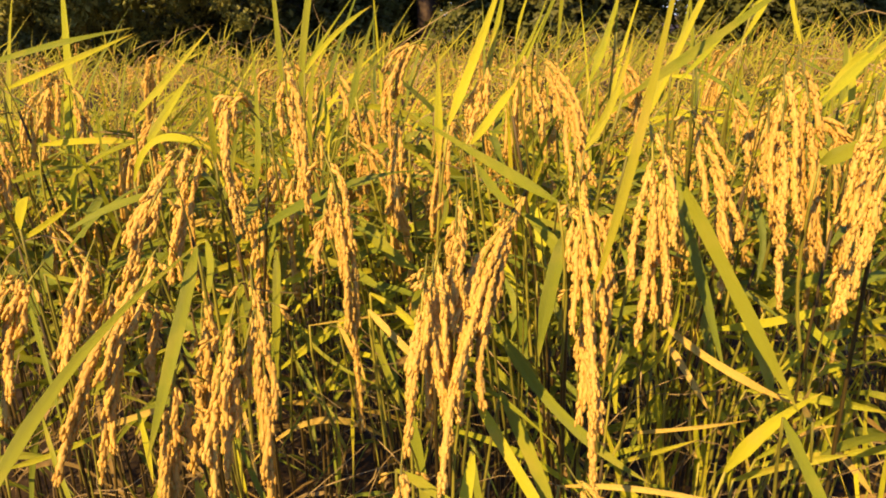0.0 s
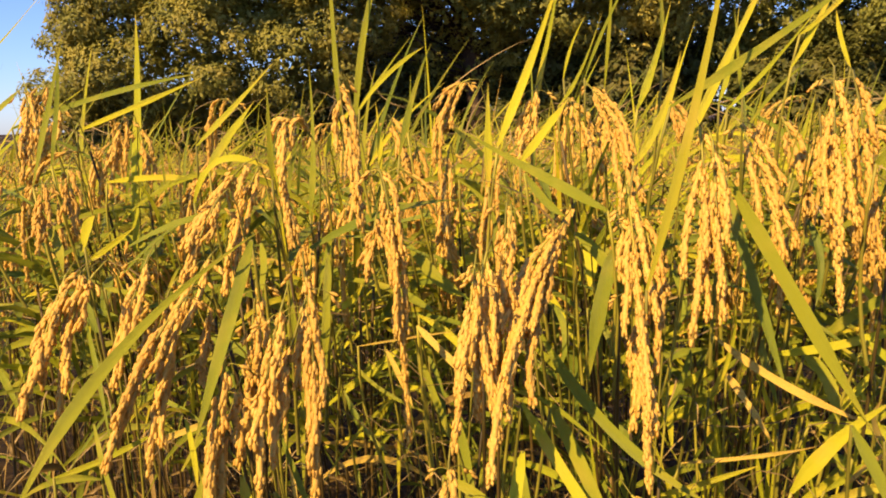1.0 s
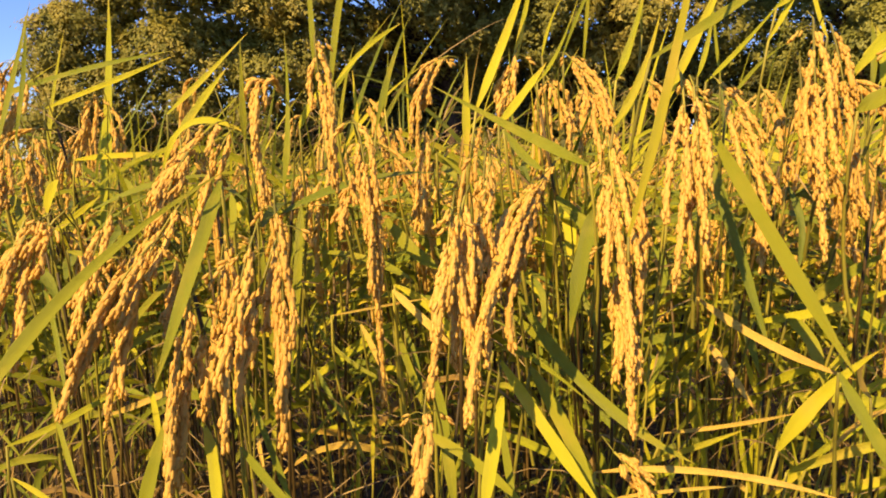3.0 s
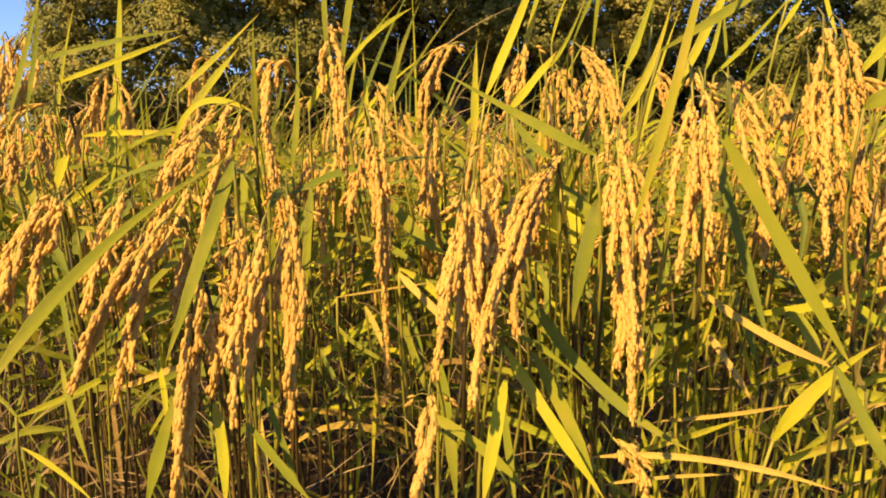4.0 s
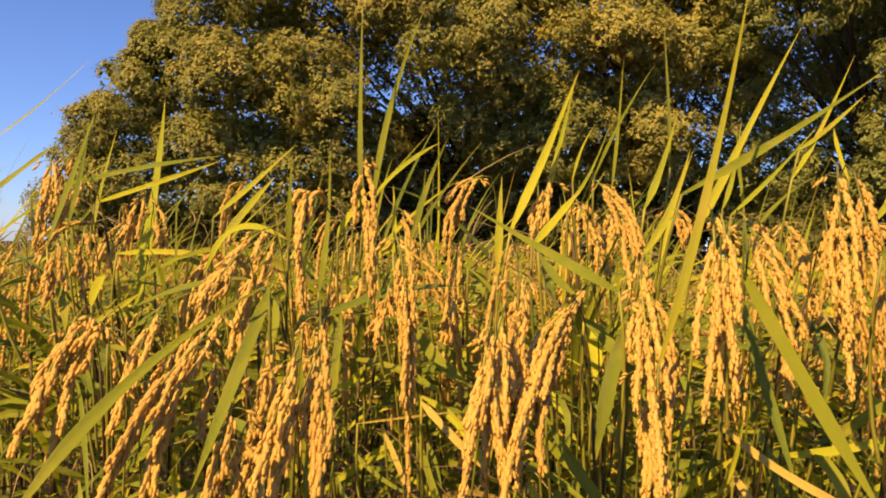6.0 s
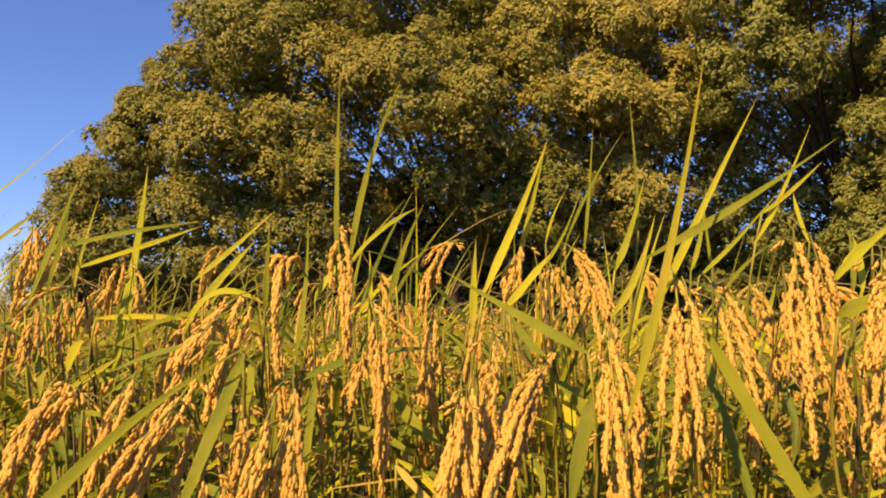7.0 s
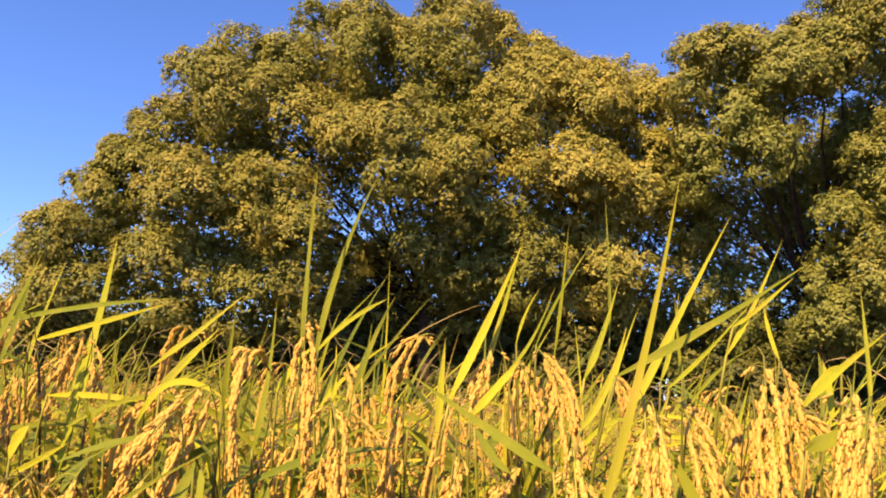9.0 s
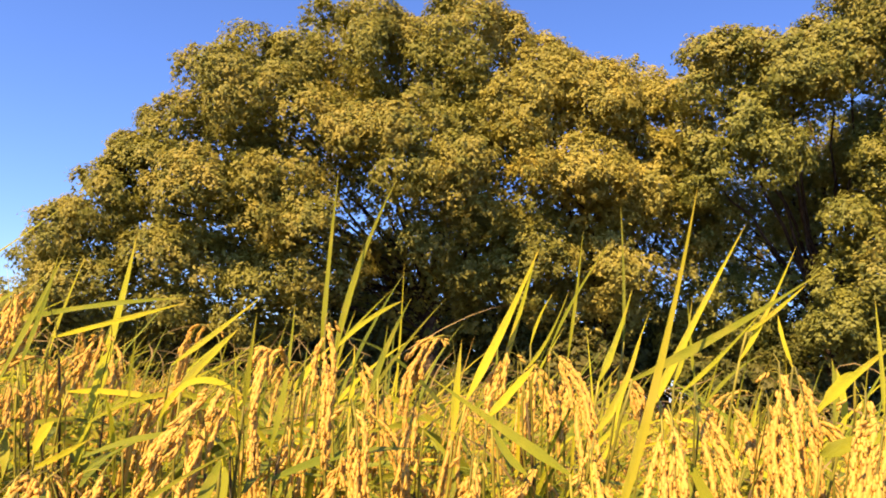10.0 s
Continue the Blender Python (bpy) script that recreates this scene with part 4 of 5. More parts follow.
blade(hill, (0.367, 0.760, 0.901), (0.370, 0.770, 0.928), (0.369, 0.780, 0.954), 0.0081, LEAF_YELLOW, 0.32)
blade(hill, (0.301, 0.820, 0.853), (0.318, 0.810, 0.862), (0.338, 0.800, 0.875), 0.0076, LEAF_YELLOW, 0.32)
blade(hill, (0.223, 0.800, 0.645), (0.242, 0.800, 0.691), (0.245, 0.800, 0.740), 0.0075, LEAF_YELLOW, 0.78)
blade(hill, (0.289, 0.800, 0.613), (0.276, 0.800, 0.647), (0.263, 0.800, 0.691), 0.0075, LEAF_YELLOW, 0.78)
blade(hill, (0.287, 0.740, 0.706), (0.299, 0.720, 0.691), (0.302, 0.700, 0.658), 0.0125, LEAF_GREEN, 0.32)
blade(hill, (0.239, 0.800, 0.669), (0.250, 0.780, 0.651), (0.273, 0.760, 0.613), 0.0091, LEAF_DRY, 0.32)
blade(hill, (0.285, 0.820, 0.522), (0.277, 0.820, 0.570), (0.267, 0.820, 0.617), 0.0077, LEAF_YELLOW, 0.78)
blade(hill, (0.301, 0.840, 0.538), (0.302, 0.840, 0.593), (0.295, 0.840, 0.641), 0.0064, LEAF_YELLOW, 0.78)
blade(hill, (0.247, 0.840, 0.549), (0.243, 0.840, 0.592), (0.236, 0.840, 0.633), 0.0069, LEAF_YELLOW, 0.78)
blade(hill, (0.302, 0.720, 0.590), (0.333, 0.710, 0.621), (0.362, 0.700, 0.652), 0.0082, LEAF_YELLOW, 0.32)
blade(hill, (0.338, 0.740, 0.719), (0.354, 0.730, 0.705), (0.374, 0.720, 0.688), 0.0085, LEAF_YELLOW, 0.32)
blade(hill, (0.330, 0.800, 0.706), (0.355, 0.790, 0.733), (0.396, 0.780, 0.759), 0.0111, LEAF_GREEN, 0.32)
blade(hill, (0.361, 0.820, 0.755), (0.374, 0.810, 0.739), (0.398, 0.800, 0.710), 0.0071, LEAF_YELLOW, 0.32)
blade(hill, (0.315, 0.820, 0.814), (0.320, 0.800, 0.779), (0.310, 0.780, 0.739), 0.0103, LEAF_DEEP, 0.32)
blade(hill, (0.275, 0.840, 0.705), (0.281, 0.820, 0.675), (0.288, 0.800, 0.636), 0.0096, LEAF_DEEP, 0.32)
blade(hill, (0.214, 0.840, 0.680), (0.200, 0.820, 0.650), (0.176, 0.800, 0.610), 0.0067, LEAF_GREEN, 0.32)
blade(hill, (0.307, 0.700, 0.599), (0.327, 0.690, 0.633), (0.351, 0.680, 0.647), 0.0048, LEAF_DRY, 0.32)
blade(hill, (0.314, 0.700, 0.629), (0.303, 0.690, 0.647), (0.301, 0.680, 0.660), 0.0032, LEAF_DRY, 0.32)
blade(hill, (0.319, 0.800, 0.619), (0.378, 0.780, 0.620), (0.442, 0.760, 0.613), 0.0128, LEAF_YELLOW, 0.32)
blade(hill, (0.309, 0.840, 0.491), (0.356, 0.820, 0.555), (0.399, 0.800, 0.599), 0.0125, LEAF_YELLOW, 0.78)
hill = rice_hill(0.469, 0.944)
undergrowth(hill)
tillers(hill, 11)
blade(hill, (0.392, 0.740, 0.912), (0.394, 0.750, 0.968), (0.395, 0.760, 1.023), 0.0079, LEAF_YELLOW, 0.78)
blade(hill, (0.376, 0.800, 0.898), (0.383, 0.810, 0.929), (0.384, 0.820, 0.965), 0.0067, LEAF_GREEN, 0.32)
blade(hill, (0.386, 0.780, 0.950), (0.365, 0.770, 0.935), (0.344, 0.760, 0.910), 0.0108, LEAF_YELLOW, 0.32)
blade(hill, (0.398, 0.760, 0.703), (0.364, 0.750, 0.699), (0.330, 0.740, 0.708), 0.0113, LEAF_DEEP, 0.32)
blade(hill, (0.375, 0.800, 0.671), (0.347, 0.780, 0.654), (0.310, 0.760, 0.628), 0.0082, LEAF_YELLOW, 0.32)
blade(hill, (0.453, 0.840, 0.518), (0.474, 0.830, 0.529), (0.500, 0.820, 0.541), 0.0117, LEAF_YELLOW, 0.32)
blade(hill, (0.433, 0.840, 0.529), (0.456, 0.830, 0.506), (0.476, 0.820, 0.478), 0.0088, LEAF_DRY, 0.32)
hill = rice_hill(-0.495, 1.123)
undergrowth(hill)
ear(hill, (-0.436, 0.860, 0.883), (-0.434, 0.850, 0.851), (-0.424, 0.840, 0.814), 0.0219)
ear(hill, (-0.449, 1.020, 0.944), (-0.462, 1.010, 0.892), (-0.469, 1.000, 0.840), 0.0251)
ear(hill, (-0.433, 1.020, 0.920), (-0.423, 1.010, 0.885), (-0.415, 1.000, 0.851), 0.0209)
ear(hill, (-0.526, 0.980, 0.975), (-0.536, 0.970, 0.949), (-0.542, 0.960, 0.916), 0.0186)
ear(hill, (-0.500, 0.960, 0.948), (-0.510, 0.950, 0.915), (-0.519, 0.940, 0.889), 0.0169)
ear(hill, (-0.534, 0.950, 0.970), (-0.526, 0.935, 0.928), (-0.532, 0.920, 0.866), 0.0179)
blade(hill, (-0.476, 1.060, 0.755), (-0.463, 1.080, 0.934), (-0.453, 1.080, 1.073), 0.0286, LEAF_YELLOW, 0.78)
blade(hill, (-0.481, 0.900, 0.882), (-0.472, 0.910, 0.949), (-0.470, 0.920, 1.017), 0.0097, LEAF_GREEN, 0.78)
blade(hill, (-0.590, 1.000, 0.925), (-0.479, 1.010, 0.960), (-0.347, 1.020, 0.986), 0.0109, LEAF_GREEN, 0.32)
blade(hill, (-0.505, 1.000, 0.919), (-0.437, 1.010, 0.945), (-0.347, 1.020, 0.980), 0.0079, LEAF_YELLOW, 0.32)
blade(hill, (-0.462, 0.980, 0.856), (-0.399, 0.980, 0.860), (-0.337, 0.980, 0.857), 0.0088, LEAF_YELLOW, 0.32)
hill = rice_hill(-0.336, 1.147)
undergrowth(hill)
ear(hill, (-0.310, 0.960, 0.891), (-0.320, 0.940, 0.861), (-0.326, 0.920, 0.845), 0.0167)
blade(hill, (-0.293, 0.860, 0.900), (-0.253, 0.880, 0.943), (-0.216, 0.900, 0.986), 0.0094, LEAF_YELLOW, 0.78)
blade(hill, (-0.357, 0.920, 0.798), (-0.364, 0.930, 0.864), (-0.371, 0.940, 0.928), 0.0050, LEAF_GREEN, 0.78)
hill = rice_hill(-0.170, 1.127)
undergrowth(hill)
ear(hill, (-0.115, 1.050, 0.923), (-0.103, 1.025, 0.894), (-0.087, 1.000, 0.846), 0.0184)
ear(hill, (-0.182, 0.950, 0.846), (-0.176, 0.935, 0.815), (-0.178, 0.920, 0.784), 0.0154)
blade(hill, (-0.160, 0.860, 0.723), (-0.139, 0.850, 0.730), (-0.119, 0.840, 0.754), 0.0090, LEAF_YELLOW, 0.32)
blade(hill, (-0.087, 0.920, 0.880), (-0.071, 0.935, 0.946), (-0.050, 0.950, 1.004), 0.0095, LEAF_GREEN, 0.78)
blade(hill, (-0.133, 0.940, 0.934), (-0.101, 0.960, 0.973), (-0.061, 0.980, 1.003), 0.0063, LEAF_YELLOW, 0.32)
blade(hill, (-0.155, 1.000, 0.920), (-0.124, 1.025, 0.969), (-0.082, 1.050, 1.026), 0.0055, LEAF_YELLOW, 0.78)
blade(hill, (-0.215, 0.860, 0.812), (-0.205, 0.880, 0.847), (-0.183, 0.900, 0.966), 0.0094, LEAF_GREEN, 0.78)
blade(hill, (-0.176, 0.860, 0.824), (-0.173, 0.880, 0.894), (-0.178, 0.900, 0.983), 0.0104, LEAF_GREEN, 0.78)
blade(hill, (-0.166, 0.900, 0.883), (-0.156, 0.910, 0.908), (-0.133, 0.920, 0.939), 0.0086, LEAF_YELLOW, 0.32)
blade(hill, (-0.095, 0.860, 0.504), (-0.092, 0.860, 0.569), (-0.087, 0.860, 0.626), 0.0061, LEAF_YELLOW, 0.78)
blade(hill, (-0.156, 0.900, 0.792), (-0.140, 0.880, 0.751), (-0.139, 0.860, 0.705), 0.0083, LEAF_GREEN, 0.32)
blade(hill, (-0.126, 0.880, 0.824), (-0.116, 0.870, 0.806), (-0.099, 0.860, 0.790), 0.0093, LEAF_GREEN, 0.32)
blade(hill, (-0.150, 0.860, 0.631), (-0.128, 0.840, 0.600), (-0.095, 0.820, 0.572), 0.0069, LEAF_DEEP, 0.32)
hill = rice_hill(-0.001, 1.124)
undergrowth(hill)
ear(hill, (-0.009, 0.980, 0.964), (-0.038, 0.960, 0.930), (-0.043, 0.940, 0.847), 0.0237)
ear(hill, (-0.032, 0.920, 0.884), (-0.037, 0.900, 0.824), (-0.033, 0.880, 0.774), 0.0184)
ear(hill, (-0.081, 1.020, 0.891), (-0.077, 1.010, 0.846), (-0.080, 1.000, 0.788), 0.0237)
blade(hill, (0.013, 0.860, 0.849), (0.013, 0.870, 0.906), (0.014, 0.880, 0.955), 0.0113, LEAF_YELLOW, 0.78)
blade(hill, (-0.074, 0.880, 0.787), (-0.044, 0.865, 0.754), (-0.013, 0.850, 0.736), 0.0153, LEAF_GREEN, 0.32)
blade(hill, (-0.052, 0.920, 0.769), (-0.026, 0.910, 0.749), (-0.006, 0.900, 0.731), 0.0108, LEAF_GREEN, 0.32)
blade(hill, (-0.082, 0.960, 0.905), (-0.080, 0.970, 0.931), (-0.078, 0.980, 0.976), 0.0046, LEAF_GREEN, 0.78)
blade(hill, (-0.020, 0.900, 0.854), (0.018, 0.880, 0.807), (-0.005, 0.860, 0.755), 0.0063, LEAF_GREEN, 0.32)
hill = rice_hill(0.187, 1.155)
undergrowth(hill)
ear(hill, (0.114, 0.880, 0.951), (0.136, 0.820, 0.903), (0.144, 0.760, 0.831), 0.0233)
ear(hill, (0.103, 0.980, 0.938), (0.122, 0.965, 0.899), (0.126, 0.950, 0.855), 0.0185)
ear(hill, (0.220, 1.000, 0.934), (0.231, 0.985, 0.907), (0.235, 0.970, 0.862), 0.0190)
ear(hill, (0.141, 1.000, 0.927), (0.144, 0.990, 0.894), (0.141, 0.980, 0.848), 0.0163)
blade(hill, (0.194, 0.900, 0.969), (0.192, 0.910, 1.048), (0.187, 0.920, 1.132), 0.0065, LEAF_GREEN, 0.78)
blade(hill, (0.147, 1.000, 0.950), (0.153, 1.000, 1.029), (0.157, 1.000, 1.115), 0.0060, LEAF_GREEN, 0.78)
blade(hill, (0.119, 0.950, 0.959), (0.150, 0.965, 1.030), (0.192, 0.980, 1.103), 0.0052, LEAF_GREEN, 0.78)
blade(hill, (0.098, 0.980, 0.961), (0.108, 0.990, 0.998), (0.125, 1.000, 1.032), 0.0047, LEAF_YELLOW, 0.78)
blade(hill, (0.165, 0.880, 0.923), (0.183, 0.890, 0.968), (0.201, 0.900, 1.030), 0.0105, LEAF_YELLOW, 0.78)
blade(hill, (0.091, 0.960, 0.930), (0.118, 0.980, 0.970), (0.144, 1.000, 1.036), 0.0059, LEAF_YELLOW, 0.78)
blade(hill, (0.233, 0.860, 0.612), (0.239, 0.850, 0.582), (0.251, 0.840, 0.546), 0.0100, LEAF_YELLOW, 0.32)
blade(hill, (0.190, 0.860, 0.684), (0.210, 0.850, 0.702), (0.229, 0.840, 0.718), 0.0060, LEAF_YELLOW, 0.32)
blade(hill, (0.107, 0.880, 0.799), (0.116, 0.860, 0.772), (0.112, 0.840, 0.745), 0.0142, LEAF_YELLOW, 0.32)
blade(hill, (0.198, 0.860, 0.758), (0.206, 0.840, 0.732), (0.192, 0.820, 0.696), 0.0089, LEAF_DEEP, 0.32)
blade(hill, (0.173, 0.860, 0.496), (0.208, 0.850, 0.518), (0.252, 0.840, 0.536), 0.0080, LEAF_YELLOW, 0.32)
hill = rice_hill(0.342, 1.132)
undergrowth(hill)
tillers(hill, 8)
blade(hill, (0.322, 0.900, 0.960), (0.353, 0.910, 1.013), (0.392, 0.920, 1.099), 0.0076, LEAF_YELLOW, 0.78)
blade(hill, (0.329, 0.900, 0.992), (0.358, 0.910, 1.013), (0.404, 0.920, 1.055), 0.0054, LEAF_YELLOW, 0.32)
blade(hill, (0.262, 0.940, 0.929), (0.276, 0.950, 0.972), (0.286, 0.960, 1.034), 0.0079, LEAF_YELLOW, 0.78)
blade(hill, (0.298, 0.980, 0.933), (0.295, 0.990, 0.978), (0.292, 1.000, 1.036), 0.0053, LEAF_GREEN, 0.78)
blade(hill, (0.260, 0.900, 0.920), (0.307, 0.920, 0.963), (0.363, 0.940, 1.024), 0.0071, LEAF_YELLOW, 0.78)
blade(hill, (0.313, 1.000, 0.902), (0.356, 1.020, 0.949), (0.401, 1.040, 0.978), 0.0061, LEAF_GREEN, 0.78)
blade(hill, (0.363, 0.860, 0.955), (0.357, 0.870, 0.983), (0.355, 0.880, 1.012), 0.0051, LEAF_YELLOW, 0.32)
blade(hill, (0.334, 0.920, 0.853), (0.348, 0.930, 0.893), (0.363, 0.940, 0.935), 0.0083, LEAF_YELLOW, 0.78)
blade(hill, (0.362, 0.860, 0.492), (0.410, 0.850, 0.507), (0.465, 0.840, 0.523), 0.0120, LEAF_YELLOW, 0.32)
blade(hill, (0.306, 0.880, 0.571), (0.325, 0.870, 0.548), (0.346, 0.860, 0.523), 0.0103, LEAF_YELLOW, 0.32)
blade(hill, (0.284, 0.920, 0.408), (0.293, 0.920, 0.473), (0.313, 0.920, 0.535), 0.0082, LEAF_YELLOW, 0.78)
blade(hill, (0.325, 0.950, 0.386), (0.326, 0.950, 0.446), (0.320, 0.950, 0.510), 0.0068, LEAF_YELLOW, 0.78)
blade(hill, (0.368, 0.940, 0.393), (0.370, 0.940, 0.460), (0.386, 0.940, 0.515), 0.0084, LEAF_YELLOW, 0.78)
blade(hill, (0.420, 0.960, 0.378), (0.406, 0.960, 0.447), (0.409, 0.960, 0.512), 0.0074, LEAF_YELLOW, 0.78)
blade(hill, (0.284, 0.920, 0.505), (0.300, 0.910, 0.487), (0.329, 0.900, 0.462), 0.0065, LEAF_DRY, 0.32)
hill = rice_hill(0.526, 1.143)
undergrowth(hill)
tillers(hill, 6)
blade(hill, (0.450, 0.950, 0.403), (0.457, 0.950, 0.469), (0.445, 0.950, 0.540), 0.0079, LEAF_YELLOW, 0.78)
blade(hill, (0.443, 0.860, 0.580), (0.455, 0.850, 0.543), (0.476, 0.840, 0.485), 0.0100, LEAF_GREEN, 0.32)
blade(hill, (0.531, 0.920, 0.423), (0.514, 0.920, 0.502), (0.514, 0.920, 0.576), 0.0088, LEAF_YELLOW, 0.78)
blade(hill, (0.451, 0.920, 0.577), (0.425, 0.910, 0.597), (0.387, 0.900, 0.613), 0.0097, LEAF_YELLOW, 0.32)
blade(hill, (0.479, 0.880, 0.610), (0.432, 0.870, 0.606), (0.393, 0.860, 0.587), 0.0113, LEAF_YELLOW, 0.32)
blade(hill, (0.454, 0.900, 0.422), (0.465, 0.900, 0.445), (0.490, 0.900, 0.459), 0.0085, LEAF_DRY, 0.32)
# further ears of the three fullest plants
ear(full_hill, (-0.251, 0.680, 0.786), (-0.262, 0.665, 0.750), (-0.275, 0.650, 0.712), 0.0150)
ear(full_hill, (-0.229, 0.670, 0.805), (-0.240, 0.655, 0.768), (-0.247, 0.640, 0.728), 0.0160)
ear(full_hill, (-0.210, 0.700, 0.860), (-0.224, 0.680, 0.822), (-0.228, 0.660, 0.778), 0.0150)
ear(full_hill, (-0.155, 0.620, 0.806), (-0.154, 0.605, 0.753), (-0.161, 0.590, 0.695), 0.0110)
ear(full_hill, (-0.107, 0.580, 0.800), (-0.120, 0.560, 0.748), (-0.125, 0.540, 0.700), 0.0120)
ear(full_hill, (-0.152, 0.560, 0.745), (-0.160, 0.545, 0.705), (-0.163, 0.530, 0.655), 0.0110)
ear(arching_hill, (0.075, 0.700, 0.830), (0.041, 0.640, 0.788), (0.031, 0.580, 0.716), 0.0160)
ear(small_hill, (0.035, 0.660, 0.845), (0.027, 0.630, 0.794), (0.024, 0.610, 0.740), 0.0120)
ear(small_hill, (0.013, 0.630, 0.810), (0.010, 0.610, 0.773), (0.009, 0.590, 0.714), 0.0110)
ear(arching_hill, (0.135, 0.690, 0.843), (0.144, 0.660, 0.797), (0.138, 0.620, 0.737), 0.0140)
ear(arching_hill, (0.129, 0.660, 0.784), (0.127, 0.640, 0.737), (0.120, 0.610, 0.695), 0.0110)
ear(arching_hill, (0.071, 0.720, 0.832), (0.061, 0.700, 0.799), (0.055, 0.680, 0.761), 0.0110)


# ---- the stand behind ----
def hill_pieces(rng, ears, leaves, sides=5, knots=9, flags=8, broad=1.0):
    """Stems, ears and blades of one plant round its own foot."""
    stems, sheaths, heads, blades = [], [], [], []
    for i in range(ears):
        q = rng.uniform(0, 6.28)
        foot = np.array([0.03 * math.cos(q), 0.03 * math.sin(q), -0.02])
        out = np.array([math.cos(q), math.sin(q), 0]) * rng.uniform(0.04, 0.12)
        neck = foot + out + [0, 0, rng.uniform(0.78, 0.97)]
        q2 = q + rng.uniform(-0.7, 0.7)
        d = np.array([math.cos(q2), math.sin(q2), 0]) * rng.uniform(0.03, 0.09)
        tip = neck + d - [0, 0, rng.uniform(0.13, 0.21)]
        mid = neck + d * 0.8 - [0, 0, rng.uniform(0.02, 0.07)]
        u = np.linspace(0, 1, knots)[:, None]
        k2 = foot + [*(foot[:2] * rng.uniform(-1.5, 2.5)), 0.5]
        k = neck - d * 0.5 + [0, 0, 0.04]
        p = (1 - u) ** 3 * foot + 3 * u * (1 - u) ** 2 * k2 + 3 * u ** 2 * (1 - u) * k + u ** 3 * neck
        stems.append(tube(p, np.linspace(0.0017, 0.0007, knots), sides))
        low = p[:(knots * 2) // 3]
        sheaths.append(tube(low, np.linspace(0.0025, 0.0018, len(low)), sides))
        heads.append((neck, mid, tip, rng.uniform(0.016, 0.028)))
    for i in range(leaves):
        flag = i < flags
        q = rng.normal(0.1, 1.0) if flag else rng.uniform(0, 6.28)
        h = rng.uniform(0.22, 0.80)
        a = np.array([0.03 * math.cos(q), 0.03 * math.sin(q), h])
        out = np.array([math.cos(q), math.sin(q), 0])
        if flag:
            a[2] = rng.uniform(0.7, 0.88)
            c = a + out * rng.uniform(0.03, 0.20) + [0, 0, rng.uniform(0.08, 0.25)]
            m = 0.5 * (a + c) - out * 0.012
        else:
            c = a + out * rng.uniform(0.12, 0.30) + [0, 0, rng.uniform(-0.2, 0.16)]
            m = 0.5 * (a + c) + [0, 0, rng.uniform(0.03, 0.09)]
        blades.append((a, m, c, broad * rng.uniform(0.004, 0.009) if flag else rng.uniform(0.006, 0.009) if a[2] < 0.45 else rng.uniform(0.008, 0.014), flag))
    return stems, sheaths, heads, blades


def rice_model(seed):
    rng = np.random.default_rng(seed)
    root = tagged(new("rice_plant"), HILL_LABEL, "rice plant", group="rice plants in the field")
    stems, sheaths, heads, blades = hill_pieces(rng, 4, 54, flags=7, broad=1.0)
    for s in stems:
        child("stem", mesh_of("stem", *s, STEM), root)
    # dead sheaths, with shade low in the stand put into their colour
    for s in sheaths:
        child("dead_sheath", mesh_of("dead_sheath", *s, SHEATH_DEAD_SHADE), root, "withered brown leaf sheath round the stem, darkened for shade low in the stand")
    for a, m, c, w in heads:
        stalk, grains = ear_parts(a, m, c, w, rng, GRAIN_FAR, 0.0025, 0.0078, 4, stray=1)
        ob = child("ear", mesh_of("ear", *stalk, STEM), root)
        child("grain_head", mesh_of("grain_head", *grains, GRAIN), ob, "plump golden husked grains")
    for a, m, c, w, flag in blades:
        if a[2] < 0.48 and rng.uniform() < 0.7:
            continue
        v, f, uv = ribbon(a, m, c, w, rng, 10, twist=1.2)
        pick = rng.uniform()
        mat = LEAF_YELLOW if pick < (0.5 if flag else 0.32) else LEAF_GREEN if pick < 0.70 else LEAF_DEEP if pick < 0.94 else LEAF_DRY
        # low down the dead and deep green tones also paint in the stand's shade
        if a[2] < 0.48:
            mat = LEAF_DEAD_SHADE if rng.uniform() < 0.6 else LEAF_DEEP
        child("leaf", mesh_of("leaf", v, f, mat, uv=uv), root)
    spreading(root, rng, 9, 0.64, 0.84, (0.0, 6.28))
    return root


models = [rice_model(40 + i) for i in range(7)]
place_rng = random.Random(9)
spots = []
for row in range(5):
    y = 1.04 + row * 0.185
    half = 0.62 + 0.62 * (y - 0.9)
    count = int(2 * half / 0.17)
    for i in range(count + 1):
        spots.append((-half + i * 0.17 + place_rng.uniform(-0.04, 0.04) + 0.05 * (row % 2), y + place_rng.uniform(-0.04, 0.04)))
for i, (x, y) in enumerate(spots):
    k = place_rng.uniform(0.94, 1.02) * (1 - 0.09 * max(0.0, y - 1.15))
    m = pose(x, y, 0, 0, 0, place_rng.uniform(-50, 50)) @ Matrix.Diagonal((1, 1, k, 1))
    if i < len(models):
        models[i].matrix_basis = m
    else:
        copy_thing(models[i % len(models)], m)


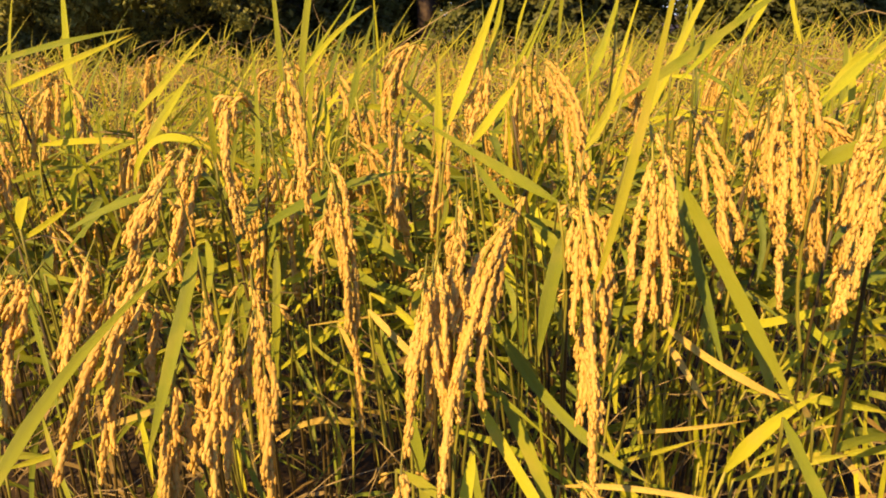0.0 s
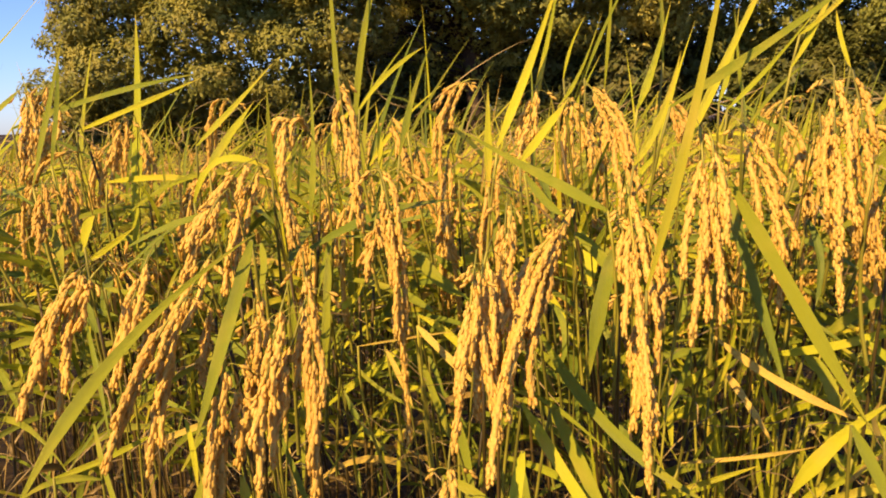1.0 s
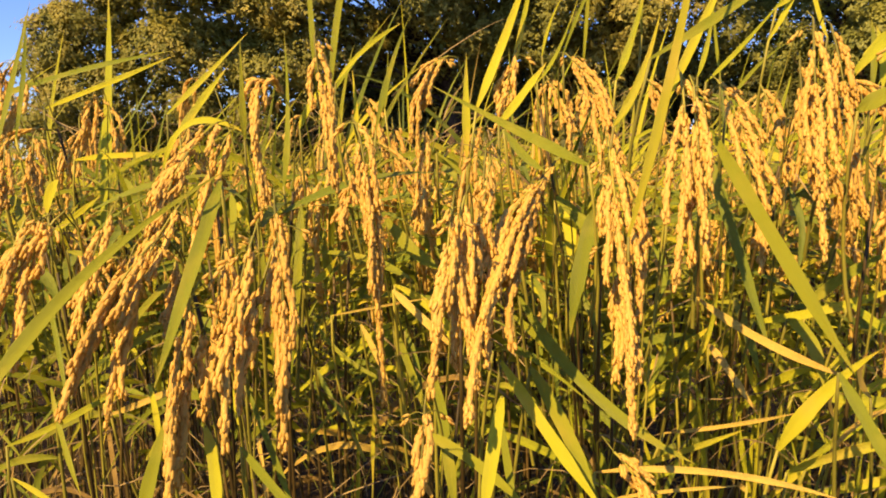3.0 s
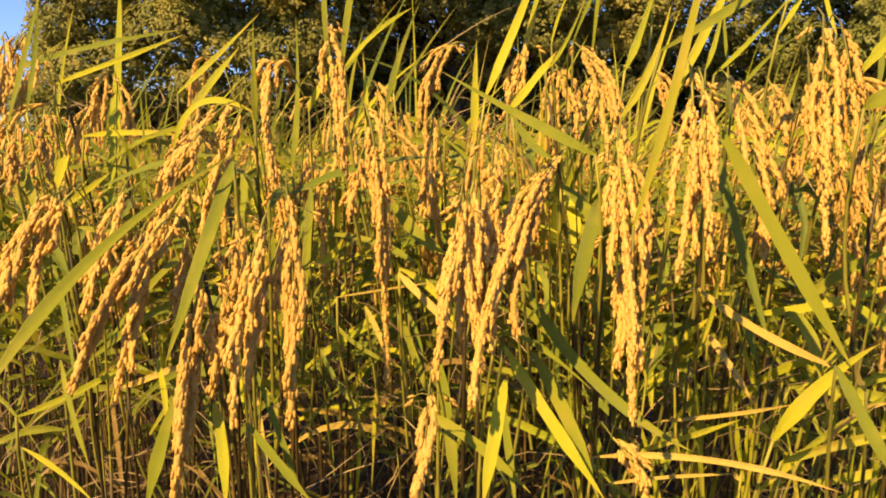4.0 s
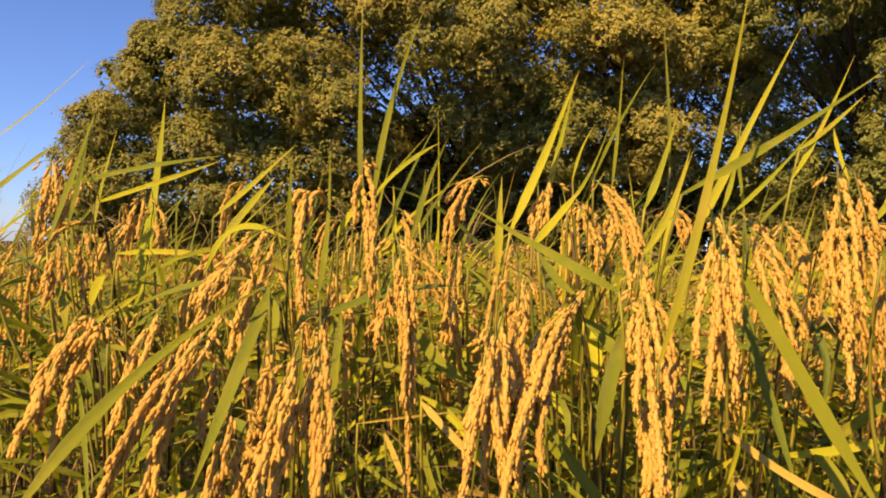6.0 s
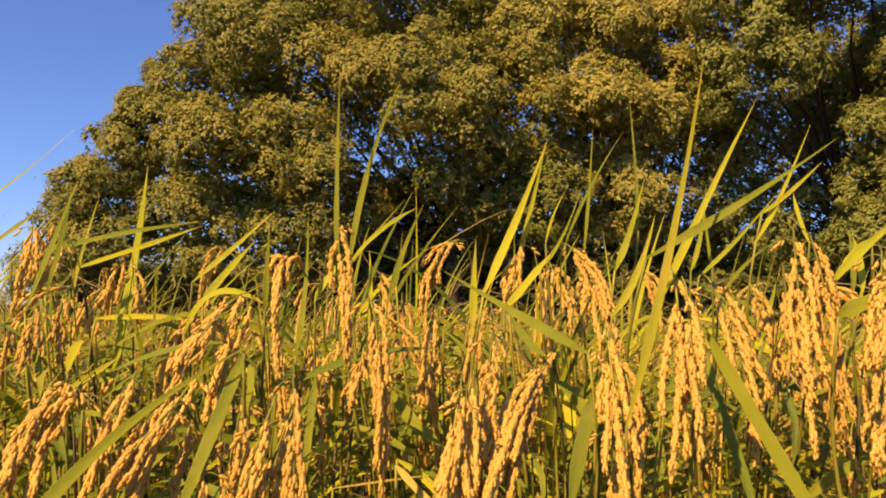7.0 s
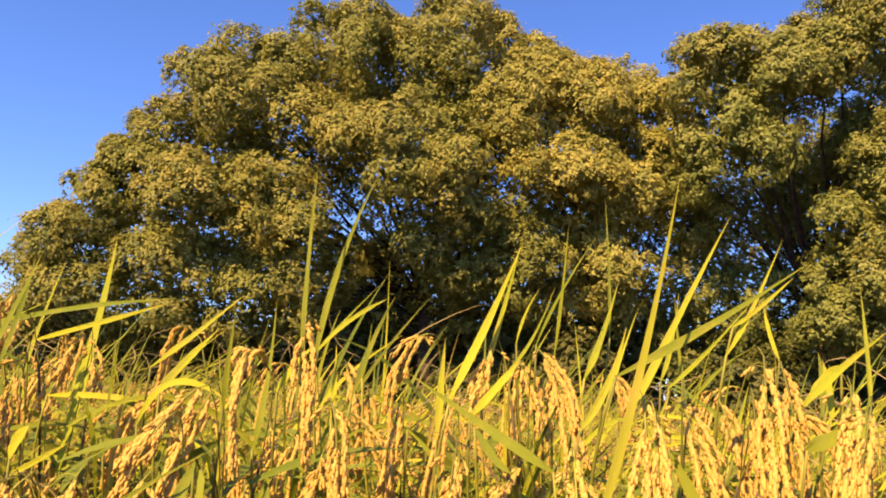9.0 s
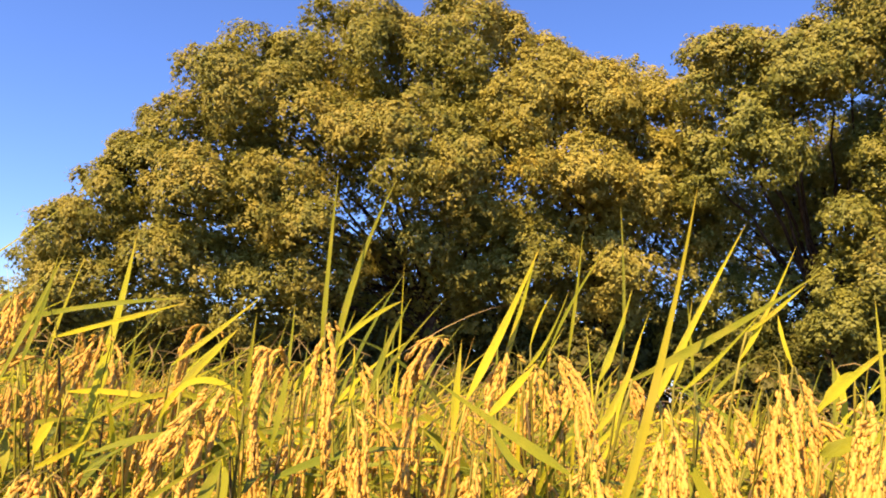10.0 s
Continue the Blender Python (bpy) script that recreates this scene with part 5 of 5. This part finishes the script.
def far_field():
    """The rest of the stand, up to the trees' shade: too many plants to tell apart."""
    rng = np.random.default_rng(77)
    kinds = []
    for i in range(8):
        rough = i > 4
        stems, sheaths, heads, blades = hill_pieces(rng, 2 if rough else 4, 14 if rough else 14, 3, 5, 4, 1.5)
        gap, size, strands = (0.018, 0.020, 2) if rough else (0.0125, 0.0135, 4)
        g = [ear_parts(a, m, c, w, rng, GRAIN_FAR, gap, size, strands, 0.0)[1] for a, m, c, w in heads]
        r = [ribbon(a, m, c, w, rng, 4 if rough else 6, twist=1.2) for a, m, c, w, flag in blades]
        kinds.append((joined(stems), joined(g), joined([(v, f) for v, f, uv in r]), np.concatenate([uv for v, f, uv in r])))
    spots = []
    y = 1.93
    while y < 7.4:
        step = 0.2 if y < 2.95 else 0.27
        edge = 6.5 if y < 2.95 else 0.7 * y + 1.2
        x = -edge
        while x < edge:
            inner = y < 2.95 and abs(x) < 0.75 * y + 0.4
            spots.append((x + rng.uniform(-0.06, 0.06), y + rng.uniform(-0.08, 0.08), len(spots) % 5 if inner else 5 + len(spots) % 3))
            x += step if inner else step * 1.2
        y += step * 1.15
    # the stand goes on beside the near plants, and behind the path on which the eye stands
    for row in range(5):
        y = 0.80 + row * 0.22
        x = 0.85 + 0.62 * (y - 0.9)
        while x < 6.0:
            for side in (-1, 1):
                spots.append((side * x + rng.uniform(-0.05, 0.05), y + rng.uniform(-0.05, 0.05), 5 + len(spots) % 3))
            x += 0.23
    for row in range(5):
        for i in range(44):
            x, y = -5.3 + i * 0.24 + 0.06 * (row % 2), -0.34 - row * 0.27
            spots.append((x + rng.uniform(-0.05, 0.05), y + rng.uniform(-0.05, 0.05), 5 + len(spots) % 3))
    for slot, name, label, mat in ((0, "rice_stems", "thin green-yellow stems of the rice field", STEM), (1, "rice_grains", "golden grains of the rice field", GRAIN), (2, "rice_leaves", "yellow-green blades of the rice field", LEAF_FIELD)):
        vs, fs, us, n = [], [], [], 0
        place = np.random.default_rng(8)
        for x, y, k in spots:
            v, f = kinds[k][slot]
            q = place.uniform(-0.9, 0.9)
            c, s = math.cos(q), math.sin(q)
            tall = place.uniform(0.92, 1.03) * ((0.89 + 0.07 * math.sin(x * 2.9 + 3 * y)) * place.uniform(0.86, 1.08) if y > 1.9 else 1.0)
            vs.append(np.stack([c * v[:, 0] - s * v[:, 1] + x, s * v[:, 0] + c * v[:, 1] + y, v[:, 2] * tall], axis=1))
            fs += [tuple(j + n for j in face) for face in f]
            us.append(kinds[k][3])
            n += len(v)
        tagged(new(name, mesh_of(name, np.concatenate(vs), fs, mat, uv=np.concatenate(us) if slot == 2 else None)), label, "rice field", kind="stuff")


far_field()


def litter():
    """Dry straw and dead blades lying low among the stems, and thin empty stalks higher up."""
    rng = np.random.default_rng(31)
    pieces = []
    for i in range(1060):
        high = i >= 240
        a = np.array([rng.uniform(-0.9, 0.9), rng.uniform(0.78, 1.7), rng.uniform(0.45, 0.84) if high else rng.uniform(0.05, 0.42)])
        if i >= 640:
            a = np.array([rng.uniform(-1.3, 1.3), rng.uniform(0.98, 2.3), rng.uniform(0.80, 0.95)])
        if i >= 900:
            a = np.array([rng.uniform(-0.5, 0.5), rng.uniform(0.70, 0.90), rng.uniform(0.42, 0.64)])
        c = a + [rng.uniform(-0.16, 0.16), rng.uniform(-0.06, 0.1), rng.uniform(-0.12, 0.10)]
        m = 0.5 * (a + c) + [rng.uniform(-0.02, 0.02), 0, rng.uniform(-0.02, 0.04)]
        pieces.append(ribbon(a, m, c, rng.uniform(0.0008, 0.0018) if i >= 900 else rng.uniform(0.0012, 0.003) if high else rng.uniform(0.002, 0.007), rng, 6)[:2])
    tagged(new("dry_straw", mesh_of("dry_straw", *joined(pieces), STRAW)), "tangle of dry straw and dead blades among the stems", "straw", kind="stuff")


litter()


def bank_grass():
    """Tall weeds along the far edge of the field, under the trees."""
    rng = np.random.default_rng(52)
    pieces, uvs = [], []
    for i in range(1500):
        a = np.array([rng.uniform(-13, 13), rng.uniform(12.3, 13.6), -0.02])
        c = a + [rng.normal(0.05, 0.22), rng.normal(0, 0.15), rng.uniform(0.25, 0.6)]
        m = 0.5 * (a + c) + [rng.uniform(-0.08, 0.08), 0, 0.05]
        v, f, uv = ribbon(a, m, c, rng.uniform(0.025, 0.06), rng, 5)
        pieces.append((v, f))
        uvs.append(uv)
    # The dead brown leaf material paints the deep shade under the crowns onto these weeds.
    tagged(new("bank_grass", mesh_of("bank_grass", *joined(pieces), LEAF_DEAD_SHADE, uv=np.concatenate(uvs))), "weeds along the far bank of the field, coloured dark brown for the shade under the trees", "grass", kind="stuff")


bank_grass()
